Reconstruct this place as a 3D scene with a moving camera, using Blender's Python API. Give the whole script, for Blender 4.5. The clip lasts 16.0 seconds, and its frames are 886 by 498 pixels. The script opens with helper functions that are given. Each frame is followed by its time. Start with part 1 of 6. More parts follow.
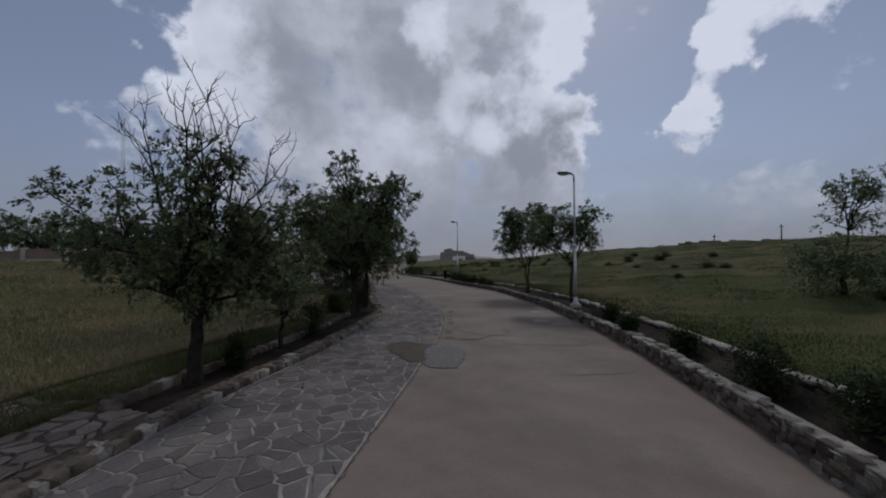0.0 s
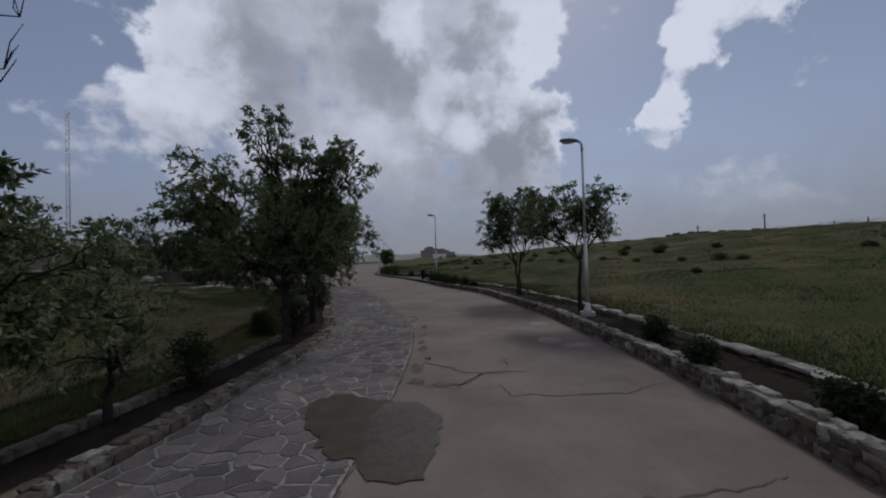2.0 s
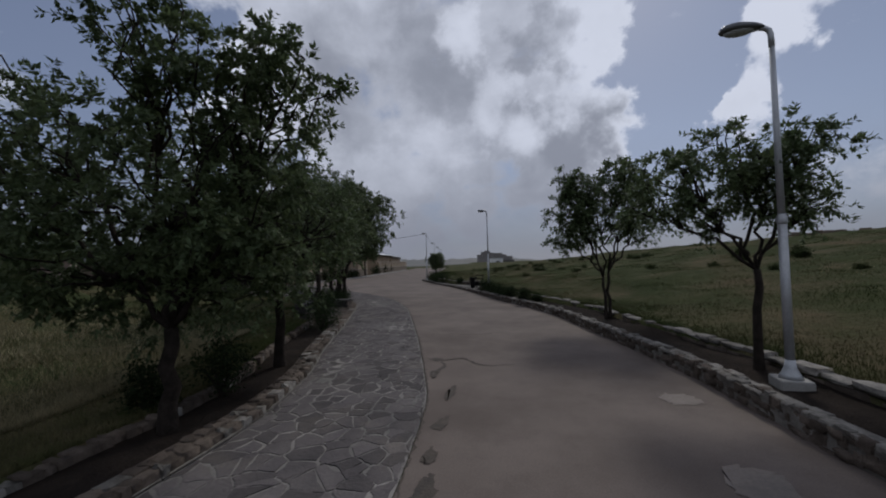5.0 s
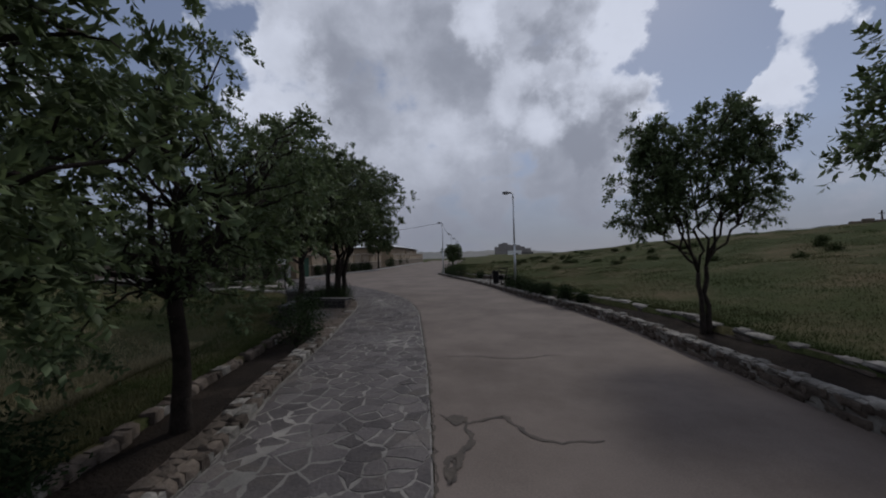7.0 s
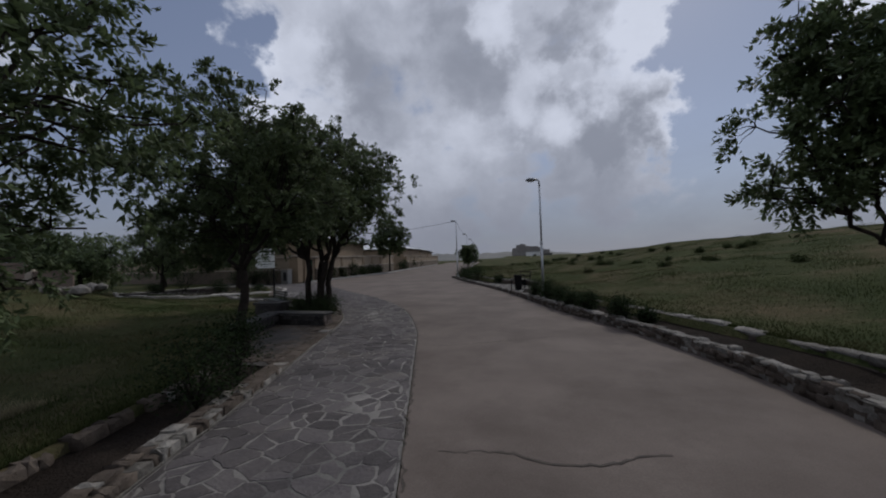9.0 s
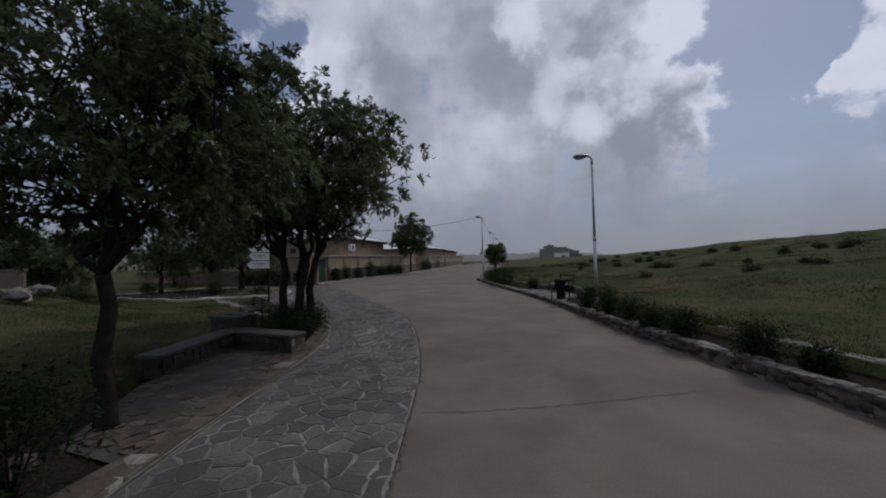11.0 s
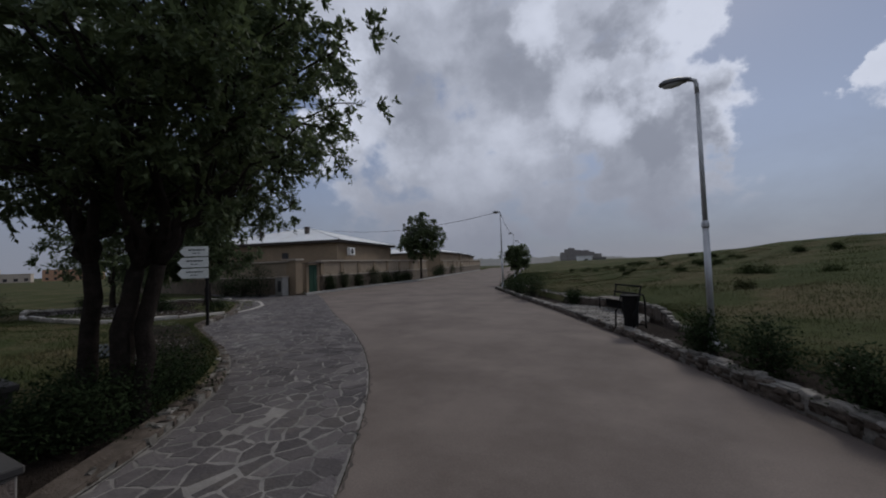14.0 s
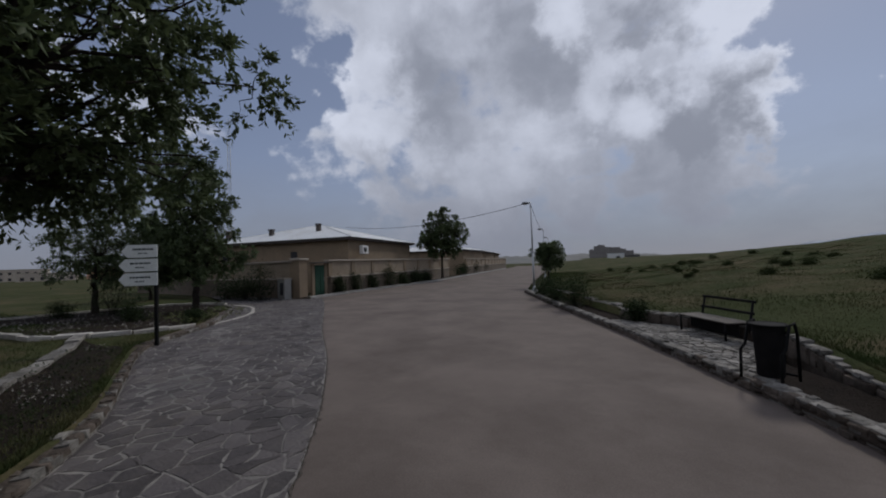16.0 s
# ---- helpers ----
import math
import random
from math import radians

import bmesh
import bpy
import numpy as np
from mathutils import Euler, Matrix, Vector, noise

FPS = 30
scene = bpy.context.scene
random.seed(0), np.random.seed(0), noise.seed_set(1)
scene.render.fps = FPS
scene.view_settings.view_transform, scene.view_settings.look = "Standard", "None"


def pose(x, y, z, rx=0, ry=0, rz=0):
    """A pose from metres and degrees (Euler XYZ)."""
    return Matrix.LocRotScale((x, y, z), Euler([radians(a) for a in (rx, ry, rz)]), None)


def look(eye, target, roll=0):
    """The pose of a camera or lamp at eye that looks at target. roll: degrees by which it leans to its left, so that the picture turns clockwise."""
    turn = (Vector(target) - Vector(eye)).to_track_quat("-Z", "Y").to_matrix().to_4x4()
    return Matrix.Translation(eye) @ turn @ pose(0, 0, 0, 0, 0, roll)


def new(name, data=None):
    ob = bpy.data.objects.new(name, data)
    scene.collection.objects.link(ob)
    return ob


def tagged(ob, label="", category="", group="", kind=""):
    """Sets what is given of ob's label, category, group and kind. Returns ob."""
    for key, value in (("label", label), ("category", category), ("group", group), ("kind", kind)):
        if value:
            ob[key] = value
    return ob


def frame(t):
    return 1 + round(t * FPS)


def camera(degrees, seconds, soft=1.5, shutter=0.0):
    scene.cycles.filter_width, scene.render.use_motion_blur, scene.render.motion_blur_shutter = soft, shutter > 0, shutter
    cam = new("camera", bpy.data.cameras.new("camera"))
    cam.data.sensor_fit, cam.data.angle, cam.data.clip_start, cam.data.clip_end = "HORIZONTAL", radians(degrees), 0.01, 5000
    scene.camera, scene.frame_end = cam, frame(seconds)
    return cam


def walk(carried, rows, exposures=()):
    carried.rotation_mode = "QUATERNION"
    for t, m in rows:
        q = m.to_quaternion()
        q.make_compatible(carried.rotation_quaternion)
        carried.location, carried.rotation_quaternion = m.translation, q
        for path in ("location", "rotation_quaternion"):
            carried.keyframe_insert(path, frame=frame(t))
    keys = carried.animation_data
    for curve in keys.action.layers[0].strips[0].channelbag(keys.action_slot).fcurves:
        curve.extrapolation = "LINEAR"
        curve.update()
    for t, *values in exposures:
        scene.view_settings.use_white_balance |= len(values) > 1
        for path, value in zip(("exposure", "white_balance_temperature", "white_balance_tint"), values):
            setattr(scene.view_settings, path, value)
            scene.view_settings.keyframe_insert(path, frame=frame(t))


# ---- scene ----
cam = camera(100.1, 16.0, 2.0)
PATH = [
    (0, (0.615, -1.747, 1.867), (0.417, 0.242, 1.917), -0.3),
    (0.5, (0.56, -0.897, 1.855), (0.366, 1.093, 1.906), -0.1),
    (1, (0.568, -0.141, 1.833), (0.409, 1.852, 1.882), -0.6),
    (1.5, (0.567, 0.695, 1.837), (0.401, 2.687, 1.884), -1.0),
    (2, (0.59, 1.51, 1.84), (0.495, 3.507, 1.878), -1.7),
    (2.5, (0.621, 2.336, 1.817), (0.475, 4.331, 1.867), -1.6),
    (3, (0.631, 3.072, 1.828), (0.481, 5.065, 1.882), -1.2),
    (3.5, (0.66, 3.827, 1.819), (0.453, 5.815, 1.882), -1.2),
    (4, (0.651, 4.575, 1.83), (0.405, 6.558, 1.902), -1.1),
    (4.5, (0.65, 5.291, 1.842), (0.323, 7.263, 1.918), -1.3),
    (7, (-0.103, 8.996, 1.775), (-0.591, 10.935, 1.807), -1.6),
    (7.5, (-0.205, 9.763, 1.74), (-0.684, 11.705, 1.777), -2.2),
    (8, (-0.364, 10.537, 1.709), (-0.905, 12.462, 1.75), -2.0),
    (8.5, (-0.478, 11.358, 1.731), (-1.024, 13.282, 1.769), -2.1),
    (9, (-0.648, 12.111, 1.736), (-1.223, 14.026, 1.781), -1.9),
    (11.5, (-1.666, 16.046, 1.684), (-2.381, 17.913, 1.733), -1.6),
    (12, (-1.863, 16.894, 1.675), (-2.581, 18.76, 1.723), -2.1),
    (12.5, (-2.104, 17.682, 1.677), (-2.882, 19.523, 1.743), -2.0),
    (13, (-2.276, 18.39, 1.649), (-3.047, 20.234, 1.726), -2.5),
    (13.5, (-2.464, 19.059, 1.684), (-3.285, 20.881, 1.772), -1.7),
    (14, (-2.719, 19.788, 1.667), (-3.512, 21.622, 1.747), -2.0),
    (14.5, (-3.019, 20.582, 1.683), (-3.897, 22.377, 1.758), -1.5),
    (15, (-3.266, 21.285, 1.708), (-4.149, 23.078, 1.784), -1.6),
    (15.5, (-3.478, 21.993, 1.75), (-4.429, 23.751, 1.823), -1.4),
    (16, (-3.716, 22.685, 1.783), (-4.631, 24.462, 1.855), -2.1),
]
walk(cam, [(t, look(eye, aim, roll)) for t, eye, aim, roll in PATH])

# ---------------------------------------------------------------- light
SUN_AZ, SUN_EL = -14.0, 42.0          # degrees left of +y, degrees up
world = bpy.data.worlds.new("sky")
scene.world = world
world.use_nodes = True
wn, wl = world.node_tree.nodes, world.node_tree.links
wn.clear()


def wmath(op, a, b=None, c=None, clamp=False):
    n = wn.new("ShaderNodeMath")
    n.operation, n.use_clamp = op, clamp
    for i, v in enumerate((a, b, c)):
        if v is None:
            continue
        if isinstance(v, (int, float)):
            n.inputs[i].default_value = v
        else:
            wl.new(v, n.inputs[i])
    return n.outputs[0]


def wsmooth(v, lo, hi, a=0.0, b=1.0):
    n = wn.new("ShaderNodeMapRange")
    n.interpolation_type = "SMOOTHSTEP"
    wl.new(v, n.inputs[0])
    for i, q in enumerate((lo, hi, a, b)):
        n.inputs[i + 1].default_value = q
    return n.outputs[0]


def wnoise(vec, scale, detail, rough, distort=0.0):
    n = wn.new("ShaderNodeTexNoise")
    wl.new(vec, n.inputs["Vector"])
    n.inputs["Scale"].default_value, n.inputs["Detail"].default_value = scale, detail
    n.inputs["Roughness"].default_value, n.inputs["Distortion"].default_value = rough, distort
    return n.outputs[0]


def wmix(f, a, b):
    n = wn.new("ShaderNodeMix")
    n.data_type = "RGBA"
    if isinstance(f, (int, float)):
        n.inputs[0].default_value = f
    else:
        wl.new(f, n.inputs[0])
    for i, v in ((6, a), (7, b)):
        if isinstance(v, tuple):
            n.inputs[i].default_value = (*v, 1)
        else:
            wl.new(v, n.inputs[i])
    return n.outputs[2]


sky = wn.new("ShaderNodeTexSky")
sky.sky_type, sky.sun_disc = "NISHITA", False
sky.sun_elevation, sky.sun_rotation = radians(SUN_EL), radians(-SUN_AZ)
sky.air_density, sky.dust_density, sky.altitude = 1.0, 1.6, 1800
way = wn.new("ShaderNodeTexCoord").outputs["Generated"]
sep = wn.new("ShaderNodeSeparateXYZ")
wl.new(way, sep.inputs[0])
flat = wn.new("ShaderNodeVectorMath")
flat.operation = "MULTIPLY"
wl.new(way, flat.inputs[0])
flat.inputs[1].default_value = (1.0, 1.0, 1.7)
n_big = wnoise(flat.outputs[0], 4.2, 10, 0.6, 0.3)
n_fine = wnoise(way, 13.0, 9, 0.62, 0.15)
n_shade = wnoise(way, 4.2, 8, 0.55, 0.2)


def drift(scale, detail, amount, source):
    """Directions of the sky pushed about by a noise."""
    n = wn.new("ShaderNodeTexNoise")
    wl.new(way, n.inputs["Vector"])
    n.inputs["Scale"].default_value, n.inputs["Detail"].default_value, n.inputs["Roughness"].default_value = scale, detail, 0.6
    centred = wn.new("ShaderNodeVectorMath")
    centred.operation = "SUBTRACT"
    wl.new(n.outputs["Color"], centred.inputs[0])
    centred.inputs[1].default_value = (0.5, 0.5, 0.5)
    m = wn.new("ShaderNodeVectorMath")
    m.operation = "MULTIPLY_ADD"
    wl.new(centred.outputs[0], m.inputs[0])
    m.inputs[1].default_value = (amount, amount, amount)
    wl.new(source, m.inputs[2])
    u = wn.new("ShaderNodeVectorMath")
    u.operation = "NORMALIZE"
    wl.new(m.outputs[0], u.inputs[0])
    return u.outputs[0]


bent = drift(7.0, 7, 0.30, drift(3.0, 2, 0.16, way))


def blob(az, el, inner, outer, weight):
    """A cloud bank round a direction of the sky."""
    c = Vector((-math.sin(radians(az)) * math.cos(radians(el)), math.cos(radians(az)) * math.cos(radians(el)), math.sin(radians(el))))
    n = wn.new("ShaderNodeVectorMath")
    n.operation = "DOT_PRODUCT"
    wl.new(bent, n.inputs[0])
    n.inputs[1].default_value = c
    return wsmooth(n.outputs["Value"], math.cos(radians(outer)), math.cos(radians(inner)), 0.0, weight)


BANKS = [(30, 36, 8, 20, 0.42), (13, 31, 9, 21, 0.45), (-3, 27, 5, 14, 0.42), (-8, 17, 4, 10, 0.40), (-6, 36, 5, 12, 0.36), (22, 16, 8, 22, 0.34), (40, 23, 3, 10, 0.34), (49, 15, 1, 7, 0.20),
         (-30, 22, 1.5, 6, 0.42), (-34, 28, 2, 7, 0.44), (-29, 17, 0.5, 4, 0.30), (-39, 20, 0, 4, 0.16), (-42, 18, 0, 4, 0.16), (-36, 9, 2, 12, 0.10), (14, 12, 12, 32, 0.22), (-6, 12, 3, 11, 0.2),
         (8, 55, 15, 35, 0.34), (100, 35, 15, 45, 0.4), (-110, 30, 15, 50, 0.4), (180, 40, 20, 60, 0.4)]
GAPS = [(30, 24.6, 0, 4.0, 0.38), (43.5, 28.5, 0, 3, 0.2), (34, 23, 0, 2.5, 0.2), (55, 25, 2, 11, 0.3), (-23, 23, 1, 6, 0.45), (-22, 11, 2, 8, 0.16), (-43, 12, 2, 8, 0.16), (-48, 26, 2, 9, 0.3)]
# where the clouds are thin and bright, and where they are thick and grey
BRIGHT = [(7.6, 32, 0.5, 5, 0.5), (2.5, 22, 1, 6.5, 0.5), (-9, 24, 1, 6, 0.35), (-13, 31, 2, 9, 0.6), (-17, 25, 1, 6, 0.5), (-16, 17, 1, 5, 0.4), (40, 25, 2, 8, 0.45), (31, 19.5, 1, 7, 0.42), (46, 24, 1, 6, 0.4),
          (-31, 22, 2, 9, 0.55), (-34, 28, 2, 8, 0.55), (18, 18, 2, 11, 0.28), (24, 34, 1, 7, 0.25)]
THICK = [(21, 27, 3, 12, 0.40), (-4.6, 29, 1, 5, 0.45), (-8.7, 16.5, 2, 7, 0.50), (13, 35, 2, 8, 0.25), (10, 26, 1, 6, 0.25), (0, 9, 4, 18, 0.25), (28, 12, 3, 14, 0.25)]
banks = 0.0
for g in BANKS:
    banks = wmath("ADD", banks, blob(*g))
for g in GAPS:
    banks = wmath("SUBTRACT", banks, blob(*g))
def billow(scale):
    """Rounded heads of cloud."""
    n = wn.new("ShaderNodeTexVoronoi")
    n.feature = "SMOOTH_F1"
    mixed = wn.new("ShaderNodeVectorMath")
    mixed.operation = "MULTIPLY_ADD"
    wl.new(warp.outputs["Color"], mixed.inputs[0])
    mixed.inputs[1].default_value = (0.16, 0.16, 0.16)
    wl.new(flat.outputs[0], mixed.inputs[2])
    wl.new(mixed.outputs[0], n.inputs["Vector"])
    n.inputs["Scale"].default_value, n.inputs["Smoothness"].default_value = scale, 0.6
    return wmath("SUBTRACT", 0.42, n.outputs["Distance"])


warp = wn.new("ShaderNodeTexNoise")
wl.new(way, warp.inputs["Vector"])
warp.inputs["Scale"].default_value, warp.inputs["Detail"].default_value = 9.0, 5
heads = wmath("ADD", wmath("MULTIPLY", billow(6.5), 0.42), wmath("MULTIPLY", billow(15.0), 0.26))
puff = wmath("ADD", wmath("ADD", wmath("MULTIPLY", wmath("SUBTRACT", n_big, 0.5), 1.15), wmath("MULTIPLY", wmath("SUBTRACT", n_fine, 0.5), 0.5)), heads)
raw = wmath("ADD", wmath("MINIMUM", banks, 0.6), puff)
cover = wsmooth(raw, 0.10, 0.40)
glow = 0.26
for g in BRIGHT:
    glow = wmath("ADD", glow, blob(*g))
for g in THICK:
    glow = wmath("SUBTRACT", glow, blob(*g))
rim = wsmooth(raw, 0.16, 0.6, 0.30, 0.0)
swell = wmath("ADD", wmath("MULTIPLY", wmath("SUBTRACT", n_shade, 0.5), 1.1), wmath("ADD", wmath("MULTIPLY", wmath("SUBTRACT", heads, 0.05), 0.7), wmath("MULTIPLY", wmath("SUBTRACT", n_fine, 0.5), 0.45)))
core = wsmooth(wmath("ADD", wmath("ADD", glow, rim), swell), -0.45, 1.0, 1.0, 0.0)
CLOUD_LIT, CLOUD_DARK, HAZE = (6.05, 6.45, 7.6), (2.5, 2.72, 3.36), (1.95, 2.1, 2.62)
cloud = wmix(core, CLOUD_LIT, CLOUD_DARK)
hsv = wn.new("ShaderNodeHueSaturation")
hsv.inputs["Saturation"].default_value, hsv.inputs["Value"].default_value = 0.66, 0.78
wl.new(sky.outputs[0], hsv.inputs["Color"])
air = wmix(0.5, hsv.outputs[0], (1.6, 2.1, 3.6))
full = wmix(cover, air, cloud)
low = wsmooth(wmath("ADD", sep.outputs[2], wmath("MULTIPLY", wmath("SUBTRACT", n_big, 0.5), 0.16)), 0.0, 0.3, 1.0, 0.0)
full = wmix(wmath("MULTIPLY", low, 0.85), full, HAZE)
back = wn.new("ShaderNodeBackground")
back.inputs[1].default_value = 0.1
wl.new(full, back.inputs[0])
wl.new(back.outputs[0], wn.new("ShaderNodeOutputWorld").inputs[0])

sun_data = bpy.data.lights.new("sun", "SUN")
sun_data.energy, sun_data.angle, sun_data.color = 1.4, radians(10), (1.0, 0.97, 0.93)
sun = new("sun", sun_data)
sx, sy, sz = -math.sin(radians(SUN_AZ)) * math.cos(radians(SUN_EL)), math.cos(radians(SUN_AZ)) * math.cos(radians(SUN_EL)), math.sin(radians(SUN_EL))
sun.matrix_world = look((sx * 60, sy * 60, sz * 60), (0, 0, 0))


# ---------------------------------------------------------------- materials
def mat(name, c1, c2, scale=2.0, fine=30.0, rough=0.85, bump=0.25, c3=None, vary=0.0, metal=0.0, spot=0.35, island=False, through_light=0.0, dist=0.02, spec=0.3):
    """Two colours mixed by a broad noise, a third in stains, fine grain in tone and relief. vary: tone that differs from piece to piece."""
    m = bpy.data.materials.new(name)
    m.use_nodes = True
    n, l = m.node_tree.nodes, m.node_tree.links
    b = n["Principled BSDF"]
    geo = n.new("ShaderNodeNewGeometry")

    def noise_of(s, d, r=0.6):
        q = n.new("ShaderNodeTexNoise")
        l.new(geo.outputs["Position"], q.inputs["Vector"])
        q.inputs["Scale"].default_value, q.inputs["Detail"].default_value, q.inputs["Roughness"].default_value = s, d, r
        return q.outputs[0]

    def ramp(v, lo, hi, a=0.0, z=1.0):
        q = n.new("ShaderNodeMapRange")
        l.new(v, q.inputs[0])
        for i, w in enumerate((lo, hi, a, z)):
            q.inputs[i + 1].default_value = w
        return q.outputs[0]

    def mix(f, a, z, kind="MIX"):
        q = n.new("ShaderNodeMix")
        q.data_type, q.blend_type = "RGBA", kind
        l.new(f, q.inputs[0]) if not isinstance(f, float) else setattr(q.inputs[0], "default_value", f)
        for i, v in ((6, a), (7, z)):
            if isinstance(v, tuple):
                q.inputs[i].default_value = (*v, 1)
            else:
                l.new(v, q.inputs[i])
        return q.outputs[2]

    broad, grain = noise_of(scale, 5), noise_of(fine, 4, 0.65)
    col = mix(ramp(broad, 0.35, 0.65), c1, c2)
    if c3:
        col = mix(ramp(noise_of(scale * 0.43 + 0.11, 7, 0.7), 0.5 + 0.12 * (0.6 - spot), 0.72), col, c3)
    tone = n.new("ShaderNodeHueSaturation")
    l.new(col, tone.inputs["Color"])
    value = ramp(grain, 0.25, 0.75, 0.8, 1.2)
    if vary:
        src = geo.outputs["Random Per Island"] if island else n.new("ShaderNodeObjectInfo").outputs["Random"]
        q = n.new("ShaderNodeMath")
        q.operation = "MULTIPLY"
        l.new(value, q.inputs[0])
        l.new(ramp(src, 0, 1, 1 - vary, 1 + vary), q.inputs[1])
        value = q.outputs[0]
    l.new(value, tone.inputs["Value"])
    l.new(tone.outputs[0], b.inputs["Base Color"])
    l.new(ramp(grain, 0.2, 0.8, max(rough - 0.1, 0.05), min(rough + 0.1, 1)), b.inputs["Roughness"])
    b.inputs["Metallic"].default_value = metal
    b.inputs["Specular IOR Level"].default_value = spec
    if bump:
        q = n.new("ShaderNodeBump")
        q.inputs["Strength"].default_value, q.inputs["Distance"].default_value = bump, dist
        l.new(grain, q.inputs["Height"])
        l.new(q.outputs[0], b.inputs["Normal"])
    if through_light:
        t = n.new("ShaderNodeBsdfTranslucent")
        l.new(tone.outputs[0], t.inputs[0])
        s = n.new("ShaderNodeMixShader")
        s.inputs[0].default_value = through_light
        l.new(b.outputs[0], s.inputs[1])
        l.new(t.outputs[0], s.inputs[2])
        l.new(s.outputs[0], n["Material Output"].inputs[0])
    return m


M_ROAD = mat("concrete_road", (0.125, 0.102, 0.089), (0.158, 0.130, 0.114), 0.8, 60, 0.88, 0.14, (0.094, 0.076, 0.066), spot=1.0, dist=0.006, spec=0.12)
M_FLAG = mat("flagstone", (0.078, 0.070, 0.071), (0.113, 0.101, 0.098), 2.0, 28, 0.88, 0.7, (0.13, 0.114, 0.10), vary=0.28, dist=0.018, spec=0.12)
M_FLAG_FAR = mat("flagstone_joined", (0.078, 0.070, 0.071), (0.113, 0.101, 0.098), 2.0, 28, 0.88, 0.7, (0.13, 0.114, 0.10), vary=0.28, island=True, dist=0.018, spec=0.12)
M_MORTAR = mat("mortar", (0.25, 0.232, 0.212), (0.13, 0.121, 0.112), 1.3, 50, 0.9, 0.3, (0.085, 0.083, 0.08), spot=0.85)
# brown rubble; the shade on the kerb's road side is put into this colour
M_KERB = mat("rubble_stone", (0.070, 0.056, 0.046), (0.115, 0.094, 0.078), 5.0, 35, 0.95, 0.8, (0.055, 0.046, 0.038), vary=0.32, spec=0.08)
M_CAP = mat("worn_cap_stone", (0.235, 0.22, 0.198), (0.15, 0.14, 0.126), 6.0, 30, 0.95, 0.9, (0.085, 0.074, 0.062), vary=0.4, spot=0.7, spec=0.1)
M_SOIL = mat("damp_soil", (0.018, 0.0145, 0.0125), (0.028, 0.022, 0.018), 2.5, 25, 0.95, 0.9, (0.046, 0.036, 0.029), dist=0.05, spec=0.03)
M_LAWN = mat("meadow_ground", (0.036, 0.046, 0.019), (0.050, 0.055, 0.024), 0.35, 9, 0.95, 0.8, (0.110, 0.082, 0.052), dist=0.08, spot=0.9, spec=0.02)
M_GRASS = mat("grass_blades", (0.036, 0.052, 0.019), (0.050, 0.062, 0.023), 0.3, 6, 0.95, 0, (0.105, 0.08, 0.048), spot=0.8, spec=0.01, vary=0.12, island=True, through_light=0.12)
M_LAWNGRASS = mat("lawn_blades", (0.040, 0.058, 0.020), (0.075, 0.085, 0.036), 0.55, 5, 0.95, 0, (0.19, 0.155, 0.092), spot=0.85, spec=0.01, vary=0.15, island=True, through_light=0.15)
M_LEAF = mat("tree_leaves", (0.070, 0.098, 0.045), (0.102, 0.134, 0.062), 1.2, 8, 0.65, 0, vary=0.34, island=True, through_light=0.34, spec=0.2)
M_LEAF_DARK = mat("dark_tree_leaves", (0.068, 0.092, 0.044), (0.096, 0.124, 0.057), 1.2, 8, 0.65, 0, vary=0.34, island=True, through_light=0.36, spec=0.2)
M_BUSH = mat("shrub_leaves", (0.018, 0.028, 0.013), (0.028, 0.041, 0.018), 2.0, 8, 0.9, 0, vary=0.3, island=True, through_light=0.25, spec=0.04)
M_WEED = mat("weed_leaves", (0.028, 0.040, 0.016), (0.042, 0.054, 0.022), 2.0, 8, 0.95, 0, (0.06, 0.05, 0.028), vary=0.3, island=True, through_light=0.25, spec=0.02)
M_BARK = mat("bark", (0.022, 0.018, 0.0155), (0.040, 0.033, 0.028), 9, 45, 0.95, 0.9, dist=0.03, spec=0.04)
M_STEEL = mat("galvanised_pole", (0.36, 0.37, 0.38), (0.42, 0.43, 0.44), 3, 60, 0.45, 0.05, (0.26, 0.26, 0.25), metal=0.5)
M_LAMPHEAD = mat("grey_lamp_housing", (0.10, 0.105, 0.11), (0.13, 0.135, 0.14), 5, 60, 0.5, 0.05)
M_LENS = mat("lamp_cover", (0.42, 0.43, 0.42), (0.36, 0.37, 0.36), 5, 40, 0.25, 0.0, spec=0.5)
M_CONC = mat("cast_concrete", (0.30, 0.29, 0.27), (0.24, 0.23, 0.215), 2.5, 45, 0.9, 0.3, (0.17, 0.165, 0.155))
# seat stone and slab: dark stone, darkened further for the trees' shade
M_DARKSTONE = mat("dark_stone", (0.024, 0.021, 0.020), (0.042, 0.037, 0.034), 6, 35, 0.85, 0.5, vary=0.35)
M_SLAB = mat("bench_slab", (0.056, 0.052, 0.049), (0.044, 0.041, 0.039), 2.5, 45, 0.8, 0.25, (0.055, 0.054, 0.052))
M_IRON = mat("dark_painted_iron", (0.009, 0.009, 0.009), (0.014, 0.013, 0.013), 6, 50, 0.8, 0.1, spec=0.06)
M_BENCHWOOD = mat("weathered_slats", (0.10, 0.088, 0.075), (0.15, 0.13, 0.11), 7, 60, 0.85, 0.3)
# brick and panel tans are darkened to hold the shade on the near fronts
M_BRICK = mat("tan_brick_wall", (0.25, 0.188, 0.125), (0.21, 0.158, 0.108), 0.9, 14, 0.9, 0.3, (0.165, 0.128, 0.09))
M_RENDER = mat("tan_wall_panel", (0.28, 0.222, 0.16), (0.235, 0.187, 0.135), 1.1, 20, 0.9, 0.2, (0.18, 0.145, 0.108))
